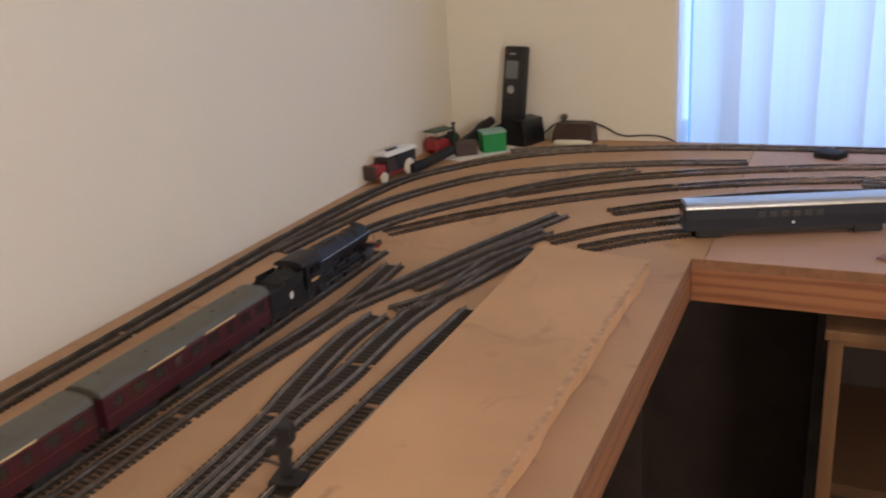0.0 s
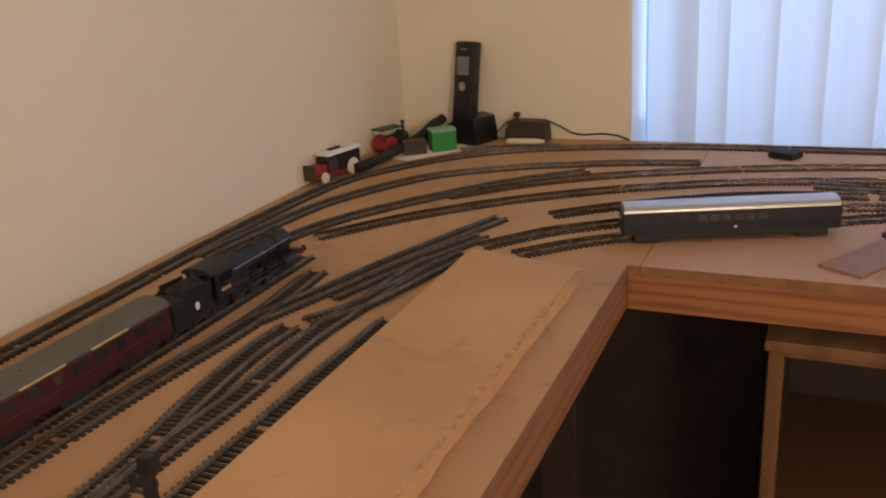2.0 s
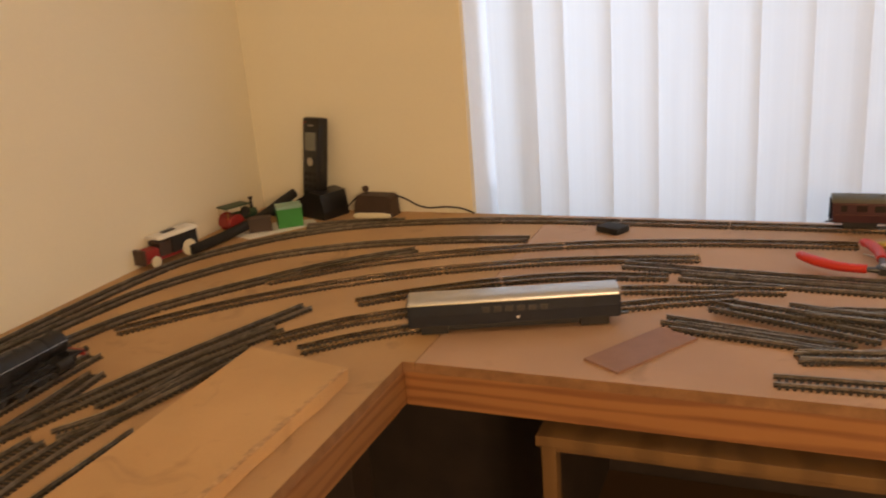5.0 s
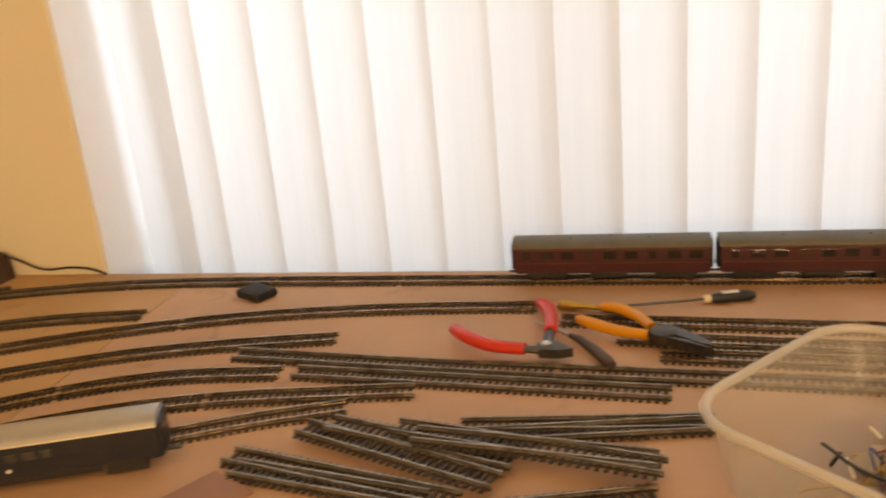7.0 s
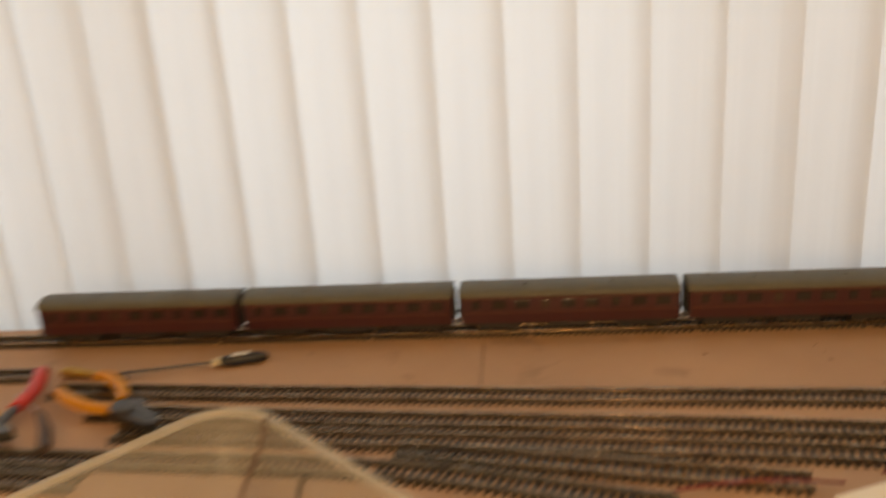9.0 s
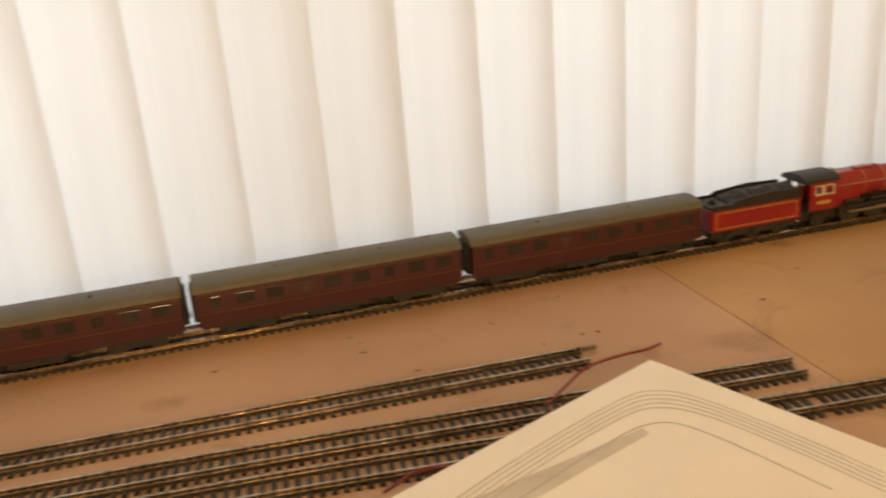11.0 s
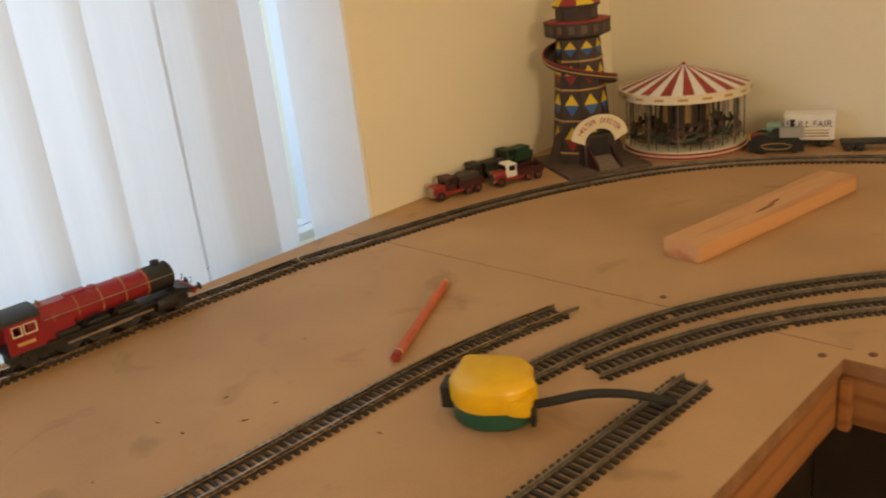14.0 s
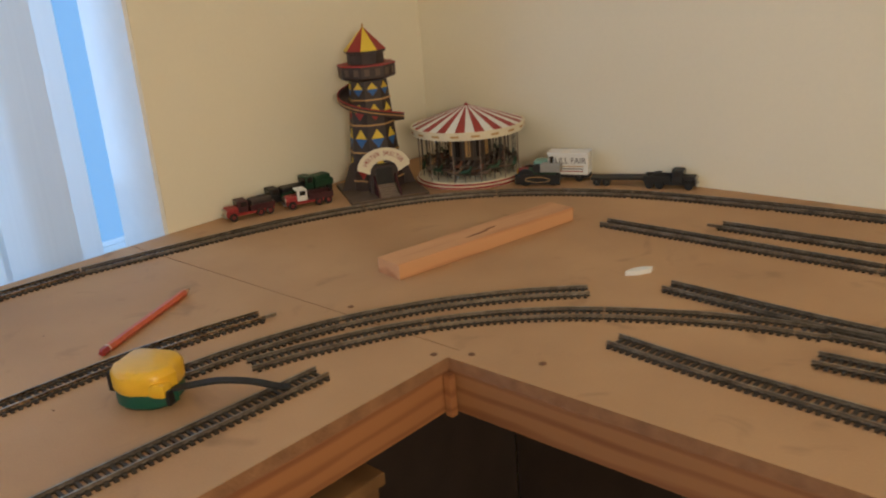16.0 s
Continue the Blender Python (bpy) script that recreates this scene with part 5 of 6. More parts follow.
for pts, c in (([(-0.075, 0.09, 0.078), (-0.066, 0.075, 0.06), (-0.062, 0.06, 0.045), (-0.05, 0.04, 0.028), (-0.02, 0.012, 0.016), (0.02, -0.02, 0.012), (0.05, -0.06, 0.01)], 0),
               ([(-0.02, 0.08, 0.06), (-0.018, 0.07, 0.04), (0.0, 0.05, 0.014), (0.03, 0.03, 0.01)], 4),
               ([(-0.095, 0.0, 0.012), (-0.05, -0.025, 0.02), (0.0, -0.03, 0.028), (0.06, -0.02, 0.022), (0.1, 0.0, 0.012)], 4),
               ([(-0.01, 0.03, 0.02), (0.02, 0.045, 0.04), (0.05, 0.04, 0.042), (0.07, 0.015, 0.03), (0.05, -0.01, 0.016)], 1),
               ([(0.0, 0.02, 0.02), (0.04, 0.0, 0.032), (0.08, -0.015, 0.03), (0.115, -0.01, 0.018)], 4)):
    wv = link_bm("wire_scrap", bm_tube(spline(pts, 0.004), 0.0013, 6), wire_cols[c], True)
    wv.matrix_basis = pose(1.352, -0.467, 0.0052, 0, 0, -41)
    tagged(wv, "long stiff curl of wire standing out of the tub", "wire", "wires in the tub")
teal = mat("teal_plastic", (0.06, 0.22, 0.24), 0.5, 0, 0.1)
st = thing("terminal_strip", pose(1.352, -0.467, 0.0052, 0, 0, -41) @ pose(0.008, 0.012, 0.03, 8, 14, -18), "teal plastic strip lying on wires in the tub", "plastic strip")
part("strip", bm_box(-0.04, 0.04, -0.0085, 0.0085, -0.003, 0.003, 0.0012), teal, st)
part("end_cap", bm_box(-0.043, -0.036, -0.0065, 0.0065, -0.0026, 0.0045, 0.001), M_CREAM, st, "pale end")
for k in range(26):
    a, b = wr.uniform(-0.09, 0.03), wr.uniform(-0.02, 0.07)
    nb = bm_box(-wr.uniform(0.003, 0.011), wr.uniform(0.003, 0.01), -0.0011, 0.0011, 0, 0.002, 0.0004)
    o = tagged(link_bm("small_fitting", nb, wr.choice([M_BRASS, M_DULL, M_CREAM, M_BLACK])), "tiny metal or plastic fitting in the tub", "fitting", "oddments in the tub")
    o.matrix_basis = pose(1.352, -0.467, 0.0052, 0, 0, -41) @ pose(a * 0.9, b * 0.9, 0.0045 + wr.uniform(0, 0.006), wr.uniform(-25, 25), wr.uniform(-25, 25), wr.uniform(0, 180))
bag = bm_prism([(-0.03, -0.012), (-0.012, -0.019), (0.018, -0.016), (0.03, 0.0), (0.018, 0.018), (-0.018, 0.015)], 0, 0.004, "z")
o = tagged(link_bm("paper_scrap", bag, mat("brownish_paper", (0.42, 0.34, 0.24), 0.9)), "crumpled pale paper scrap in the tub", "paper")
o.matrix_basis = pose(1.352, -0.467, 0.0052, 0, 0, -41) @ pose(-0.05, 0.02, 0.0042, 4, 0, 20)

dk = thing("round_tin", pose(1.585, -0.482, 0.0002), "flat dark brown round tin lid lying upside down", "tin")
part("pan", bm_lathe([(0.104, 0.0), (0.112, 0.004), (0.113, 0.016), (0.1115, 0.016), (0.109, 0.006), (0.0, 0.005)], 48), M_DISC, dk, "", True)
cr = thing("connector_block", pose(1.18, -0.53, 0.005, 0, 0, 35), "small cream plastic connector block on the board", "connector")
part("body", bm_box(-0.02, 0.02, -0.011, 0.011, 0, 0.01, 0.002), M_CREAM, cr)
for k in range(3):
    part("screw_hole", bm_lathe([(0.0028, 0), (0.0028, 0.0006)], 10, pose(-0.012 + 0.012 * k, 0, 0.0098)), M_BROWN, cr)

# pad with a pencilled track plan, resting on the rails
ux, uy = Vector((0.385, -0.923, 0)), Vector((-0.923, -0.385, 0))
pad = thing("paper_pad", Matrix.Translation((1.981, -0.262, 0.0058)) @ Matrix(((ux.x, uy.x, 0, 0), (ux.y, uy.y, 0, 0), (0, 0, 1, 0), (0, 0, 0, 1))), "white paper pad with a pencilled track plan drawn on it", "paper pad")
part("block", bm_box(0, 0.188, 0, 0.265, 0, 0.019, 0.0012), M_PAPER, pad)
for k in range(5):
    off = 0.02 + 0.0035 * k
    pth = spline([(0.19 - 0.004, off + 0.004, 0.0192), (0.12, off, 0.0192), (off + 0.035, off + 0.001, 0.0192), (off + 0.008, off + 0.012, 0.0192), (off, off + 0.04, 0.0192), (off + 0.002, 0.15, 0.0192), (off + 0.012, 0.24, 0.0192)], 0.006)
    part("pencil_line", bm_tube(pth, 0.00032, 4, 0, 0.4), M_GRAPHITE, pad)
pth = spline([(0.15, 0.052, 0.0192), (0.08, 0.05, 0.0192), (0.052, 0.06, 0.0192), (0.046, 0.1, 0.0192), (0.05, 0.2, 0.0192)], 0.006)
part("pencil_line", bm_tube(pth, 0.0004, 4, 0, 0.4), M_GRAPHITE, pad)
shade = bm_prism([(0.05, 0.07), (0.056, 0.072), (0.052, 0.2), (0.03, 0.24), (0.028, 0.2)], 0.01905, 0.0192, "z")
part("shading", shade, mat("soft_graphite", (0.6, 0.57, 0.5), 0.9), pad)

for pts, c in (([(1.908, -0.262, 0.008), (1.927, -0.247, 0.009), (1.953, -0.226, 0.008), (1.982, -0.218, 0.007), (2.004, -0.214, 0.005), (2.02, -0.207, 0.0035)], 2), ([(1.79, -0.31, 0.006), (1.815, -0.3, 0.008), (1.84, -0.303, 0.007), (1.87, -0.29, 0.008)], 2), ([(1.64, -0.33, 0.006), (1.68, -0.322, 0.007), (1.72, -0.318, 0.006), (1.76, -0.322, 0.006)], 2)):
    tagged(link_bm("feeder_wire", bm_tube(spline(pts, 0.004), 0.0011, 6), wire_cols[c], True), "thin dark red wire with bared end lying on the board", "wire")

# chips, splinters and marks on the boards
cw = random.Random(5)
for k in range(26):
    x, y = cw.choice([(cw.uniform(2.13, 2.4), cw.uniform(-0.3, -0.12)), (cw.uniform(0.6, 1.0), cw.uniform(-0.57, -0.1)), (cw.uniform(2.2, 2.5), cw.uniform(-0.56, -0.2)), (cw.uniform(1.7, 2.1), cw.uniform(-0.18, -0.08))])
    b_ = bm_prism([(-cw.uniform(0.0008, 0.0034), 0), (0, -0.0006), (cw.uniform(0.0008, 0.0034), 0.0003), (0, 0.0006)], 0, 0.0005, "z")
    o = tagged(link_bm("wood_chip", b_, M_SPLINTER), "tiny dark splinter lying on the baseboard", "splinter", "splinters on the boards")
    o.matrix_basis = pose(x, y, 0.0001, 0, 0, cw.uniform(0, 180))

# ---------------------------------------------------------------- right board: tape, pencil, offcut, fairground

tp = thing("tape_measure", pose(2.451, -0.431, 0, 0, 0, -63) @ Matrix.Diagonal((0.84, 0.84, 0.88, 1)), "yellow and dark green tape measure lying on its side", "tape measure")
body_o = []
for k in range(28):
    a = 2 * math.pi * k / 28
    x, y = 0.034 * math.cos(a), 0.031 * math.sin(a)
    if y > 0:
        e = 0.24 if x < 0 else 0.72
        x, y = math.copysign(0.034 * abs(math.cos(a)) ** e, math.cos(a)) * (0.94 if x < 0 else 1), 0.032 * math.sin(a) ** e
    if x > 0 and y < 0:
        x, y = x * 1.08 + 0.003, max(y, -0.029) * 1.0
    body_o.append((x, y))


def puck(z0, z1, f0, f1, f2):
    bm = bmesh.new()
    rings = [[bm.verts.new((x * f, y * f, z)) for x, y in body_o] for f, z in ((f0, z0), (f1, z0 + 0.004), (f1, z1 - 0.006), (f2, z1 - 0.0015), (f2 * 0.9, z1))]
    for a, b in zip(rings, rings[1:]):
        for k in range(28):
            bm.faces.new((a[k], a[(k + 1) % 28], b[(k + 1) % 28], b[k]))
    bm.faces.new(rings[0][::-1])
    bm.faces.new(rings[-1])
    return bm


part("lower_case", puck(0, 0.019, 0.86, 0.98, 0.97), M_TGREEN, tp, "dark green lower half", True)
part("upper_case", puck(0.016, 0.04, 0.97, 1.03, 0.93), M_YEL, tp, "glossy yellow upper half", True)
part("mouth", bm_box(0.018, 0.0385, -0.0295, -0.012, 0.014, 0.029, 0.0055), M_YEL, tp, "yellow tape mouth", True)
part("hook", bm_box(0.037, 0.041, -0.027, -0.018, 0.007, 0.022, 0.001), M_BLACK, tp)
part("belt_clip", bm_box(-0.043, -0.031, -0.008, 0.014, 0.008, 0.028, 0.002), M_BLACK, tp, "black clip")
strap = bmesh.new()
sp = spline([(2.452, -0.462, 0.017), (2.462, -0.474, 0.019), (2.482, -0.49, 0.02), (2.502, -0.508, 0.016), (2.518, -0.525, 0.009), (2.524, -0.532, 0.008)], 0.004)
prev = None
for i, p in enumerate(sp):
    t = (sp[min(i + 1, len(sp) - 1)] - sp[max(i - 1, 0)]).normalized()
    n_ = Vector((-t.y, t.x, 0)).normalized()
    row = [strap.verts.new(p + n_ * u + Vector((0, 0, z))) for u, z in ((-0.0045, -0.0011), (0.0045, -0.0011), (0.0045, 0.0011), (-0.0045, 0.0011))]
    if prev:
        for k in range(4):
            strap.faces.new((prev[k], prev[(k + 1) % 4], row[(k + 1) % 4], row[k]))
    else:
        strap.faces.new(row)
    prev = row
strap.faces.new(prev[::-1])
bmesh.ops.recalc_face_normals(strap, faces=strap.faces)
so = part("wrist_strap", strap, M_RUBBER, None, "black woven wrist strap")
so.parent = tp
so.matrix_parent_inverse = tp.matrix_basis.inverted()

pc = thing("pencil", pose(0, 0, 0), "orange red carpenter's pencil with a dipped dark end", "pencil")
pa, pb = Vector((2.614, -0.234, 0.0042)), Vector((2.468, -0.312, 0.0042))
dd = (pb - pa).normalized()
part("shaft", bm_tube([pa + dd * 0.012, pb - dd * 0.008], 0.0042, 6), M_PENCIL, pc)
part("dipped_end", bm_tube([pb - dd * 0.008, pb, pb + dd * 0.0022], [0.0043, 0.0043, 0.003], 6), M_PENCIL_D, pc)
part("band", bm_tube([pb - dd * 0.0095, pb - dd * 0.008], 0.0044, 6), M_CREAM, pc, "pale ring")
part("sharpened_tip", bm_tube([pa + dd * 0.012, pa + dd * 0.003], [0.0042, 0.0012], 6), M_PINE_BLOCK, pc)
part("lead", bm_tube([pa + dd * 0.003, pa], [0.0012, 0.0003], 6), M_BLACK, pc)

ob = tagged(link_bm("timber_offcut", bm_box(-0.142, 0.142, -0.021, 0.021, 0, 0.0185, 0.0012), M_PINE_BLOCK), "sawn pine batten offcut lying on the baseboard", "timber")
ob.matrix_basis = pose(2.912, -0.421, 0, 0, 0, -9)
for kx, ky, kl, kw in ((-0.012, -0.006, 0.02, 0.0026), (0.012, -0.001, 0.012, 0.002)):
    part("knot", bm_prism([(kx - kl, ky - 0.001), (kx - kl * 0.3, ky - kw), (kx + kl * 0.7, ky - kw * 0.6), (kx + kl, ky + 0.002), (kx + kl * 0.4, ky + kw), (kx - kl * 0.5, ky + kw * 0.5)], 0.0182, 0.01865, "z"), mat("wood_knot", (0.2, 0.075, 0.028), 0.7, 0, 0.3, 200), ob, "dark split knot")
wp = tagged(link_bm("white_chip", bm_prism([(-0.016, -0.002), (-0.004, -0.006), (0.012, -0.004), (0.017, 0.002), (0.006, 0.006), (-0.006, 0.004)], 0, 0.005, "z"), M_WHITE), "small broken white plastic piece on the board", "plastic piece")
wp.matrix_basis = pose(2.922, -0.633, 0, 0, 0, -38)


def helter_skelter(m):
    """Eight-sided card tower with patterned panels, a spiral chute, a porch with steps, and a pointed cap."""
    root = thing("helter_skelter", m, "model helter skelter tower with painted triangles and spiral slide", "model ride")
    part("base", bm_prism([(-0.06, -0.088), (0.06, -0.088), (0.06, 0.045), (-0.06, 0.045)], 0, 0.005, "z"), M_FBASE, root)
    H, R0, R1, N = 0.175, 0.043, 0.0295, 8

    def rad(z):
        return R0 + (R1 - R0) * z / H

    tw = bm_lathe([(rad(0) * 1.0, 0.005), (rad(H), H)], N, pose(0, 0, 0, 0, 0, 22.5))
    tower = part("tower", tw, M_FDARK, root)
    levels = [(0.022, 0.056, M_FYEL, M_FRED), (0.071, 0.1, M_FYEL, M_BLUE), (0.113, 0.138, M_FYEL, M_FRED), (0.15, 0.17, M_FYEL, M_BLUE)]
    for z0, z1, ca, cb in levels:
        for k in range(N):
            a = radians(45 * k)
            ap = math.cos(math.pi / N)
            zm = (z0 + z1) / 2
            for tri, c in ((((-0.45, z0 + 0.5 * (z1 - z0)), (0.45, z0 + 0.5 * (z1 - z0)), (0, z1)), ca), (((-0.45, z0 + 0.48 * (z1 - z0)), (0, z0), (0.45, z0 + 0.48 * (z1 - z0))), cb)):
                bm = bmesh.new()
                f0, f1 = [], []
                for u, z in tri:
                    r = rad(z) * ap
                    hw = rad(z) * math.sin(math.pi / N) * 2 * u * 0.8
                    for lst, e in ((f0, 0.0), (f1, 0.0007)):
                        lst.append(bm.verts.new(((r + e) * math.cos(a) - hw * math.sin(a), (r + e) * math.sin(a) + hw * math.cos(a), z)))
                bm.faces.new(f1)
                for q in range(3):
                    bm.faces.new((f0[q], f0[(q + 1) % 3], f1[(q + 1) % 3], f1[q]))
                bmesh.ops.recalc_face_normals(bm, faces=bm.faces)
                part("triangle", bm, c, tower)
    for z in (0.02, 0.064, 0.106, 0.144):
        part("ledge", bm_lathe([(rad(z) * 1.0, z - 0.0012), (rad(z) + 0.0018, z - 0.001), (rad(z) + 0.0018, z + 0.001), (rad(z), z + 0.0012)], N, pose(0, 0, 0, 0, 0, 22.5)), M_GOLD, tower)
    # spiral chute from the gallery down to the ground
    ch = bmesh.new()
    prof = [(0.001, 0.0), (0.016, 0.0), (0.0165, 0.009), (0.0155, 0.009), (0.015, 0.0015), (0.002, 0.0015), (0.0015, 0.006), (0.0005, 0.006)]
    rings = []
    steps = 60
    for i in range(steps + 1):
        f = i / steps
        z = 0.175 - 0.072 * f
        a = radians(8 + 352 * f)
        r = rad(z)
        rings.append([ch.verts.new(((r + u) * math.cos(a), (r + u) * math.sin(a), z + w)) for u, w in prof])
    for a_, b_ in zip(rings, rings[1:]):
        for k in range(len(prof)):
            ch.faces.new((a_[k], a_[(k + 1) % 8], b_[(k + 1) % 8], b_[k]))
    ch.faces.new(rings[0])
    ch.faces.new(rings[-1][::-1])
    bmesh.ops.recalc_face_normals(ch, faces=ch.faces)
    cpart = part("chute", ch, M_FDARK, root, "dark spiral slide")
    red = bmesh.new()
    add_tube(red, [(((rad(0.175 - 0.072 * i / steps)) + 0.0162) * math.cos(radians(8 + 352 * i / steps)), ((rad(0.175 - 0.072 * i / steps)) + 0.0162) * math.sin(radians(8 + 352 * i / steps)), 0.175 - 0.072 * i / steps + 0.0092) for i in range(steps + 1)], 0.0011, 5)
    part("chute_rail", red, M_FRED, cpart, "red rail")
    gold = bmesh.new()
    add_tube(gold, [(((rad(0.175 - 0.072 * i / steps)) + 0.0168) * math.cos(radians(8 + 352 * i / steps)), ((rad(0.175 - 0.072 * i / steps)) + 0.0168) * math.sin(radians(8 + 352 * i / steps)), 0.175 - 0.072 * i / steps + 0.0045) for i in range(steps + 1)], 0.0009, 5)
    part("chute_stripe", gold, M_GOLD, cpart)
    # gallery, lantern and cap
    g = part("gallery", bm_lathe([(0.03, 0.172), (0.043, 0.176), (0.0445, 0.178), (0.0445, 0.195), (0.043, 0.195), (0.0425, 0.18), (0.028, 0.179)], N, pose(0, 0, 0, 0, 0, 22.5)), M_FDARK, root)
    for k in range(N * 2):
        a = radians(22.5 * k + 11.25)
        part("panel", bm_box(-0.004, 0.004, -0.0006, 0.0006, 0.181, 0.191), M_FBASE, g).matrix_basis = pose(0.0422 * math.cos(a), 0.0422 * math.sin(a), 0, 0, 0, math.degrees(a) + 90)
    part("gallery_rail", bm_lathe([(0.0428, 0.1945), (0.0455, 0.1945), (0.0455, 0.1965), (0.0428, 0.1965)], N, pose(0, 0, 0, 0, 0, 22.5)), M_FRED, g, "red rail")
    part("lantern", bm_lathe([(0.0285, 0.175), (0.0285, 0.212), (0.032, 0.213), (0.032, 0.2165), (0.028, 0.217)], N, pose(0, 0, 0, 0, 0, 22.5)), M_FDARK, root)
    for k in range(N):
        bm = bmesh.new()
        a0, a1 = radians(45 * k - 22.5), radians(45 * k + 22.5)
        v = [bm.verts.new((0.033 * math.cos(a0), 0.033 * math.sin(a0), 0.2165)), bm.verts.new((0.033 * math.cos(a1), 0.033 * math.sin(a1), 0.2165)), bm.verts.new((0, 0, 0.251))]
        w = [bm.verts.new((0.03 * math.cos(a0), 0.03 * math.sin(a0), 0.2165)), bm.verts.new((0.03 * math.cos(a1), 0.03 * math.sin(a1), 0.2165)), bm.verts.new((0, 0, 0.247))]
        bm.faces.new(v)
        bm.faces.new(w[::-1])
        for q in range(3):
            bm.faces.new((v[q], w[q], w[(q + 1) % 3], v[(q + 1) % 3]))
        bmesh.ops.recalc_face_normals(bm, faces=bm.faces)
        part("roof_panel", bm, (M_FYEL, M_FRED)[k % 2], root)
    part("finial", bm_lathe([(0.001, 0.249), (0.0018, 0.253), (0, 0.256)], 8), M_GOLD, root)
    # porch towards -y with arched sign and steps
    py = -0.038
    por = part("porch", bm_box(-0.022, 0.022, py - 0.016, py + 0.012, 0.005, 0.047, 0.001), M_FDARK, root)
    part("doorway", bm_box(-0.0125, 0.0125, py - 0.0175, py - 0.0158, 0.016, 0.044), M_BLACK, por, "dark doorway")
    sign = []
    for k in range(13):
        a = math.pi * k / 12
        sign.append((0.041 * math.cos(a), 0.045 + 0.03 * math.sin(a)))
    for k in range(12, -1, -1):
        a = math.pi * k / 12
        sign.append((0.022 * math.cos(a), 0.036 + 0.02 * math.sin(a)))
    sg = part("arched_sign", bm_prism(sign, py - 0.0195, py - 0.0175, "y"), M_CREAM, root, "cream arched name board")
    text = "HELTER SKELTER"
    for k, ch_ in enumerate(text):
        if ch_ == " ":
            continue
        a = radians(152 - 124 * k / (len(text) - 1))
        words(ch_, 0.0095, pose(0.0312 * math.cos(a), py - 0.0199, 0.0412 + 0.0252 * math.sin(a), 90, 0, 0) @ pose(0, 0, 0, 0, 0, math.degrees(a) - 90), M_FRED, sg, "letter", 0.0001)
    for k in range(6):
        part("step", bm_box(-0.015, 0.015, py - 0.0175 - 0.0048 * (6 - k), py - 0.0127 - 0.0048 * (6 - k) + 0.0005, 0.005, 0.0075 + 0.0022 * k), M_FSTEP, root)
    for s in (-1, 1):
        part("stair_side", bm_prism([(py - 0.048, 0.005), (py - 0.048, 0.012), (py - 0.017, 0.033), (py - 0.017, 0.005)], s * 0.0165 - 0.0012, s * 0.0165 + 0.0012, "x"), M_MAROON, root)
        part("buttress", bm_prism([(s * 0.03, 0.005), (s * 0.059, 0.005), (s * 0.044, 0.045), (s * 0.034, 0.05)], -0.012, -0.008, "y"), M_FDARK, root)
    return root


helter_skelter(pose(3.05, -0.092, 0, 0, 0, -31))


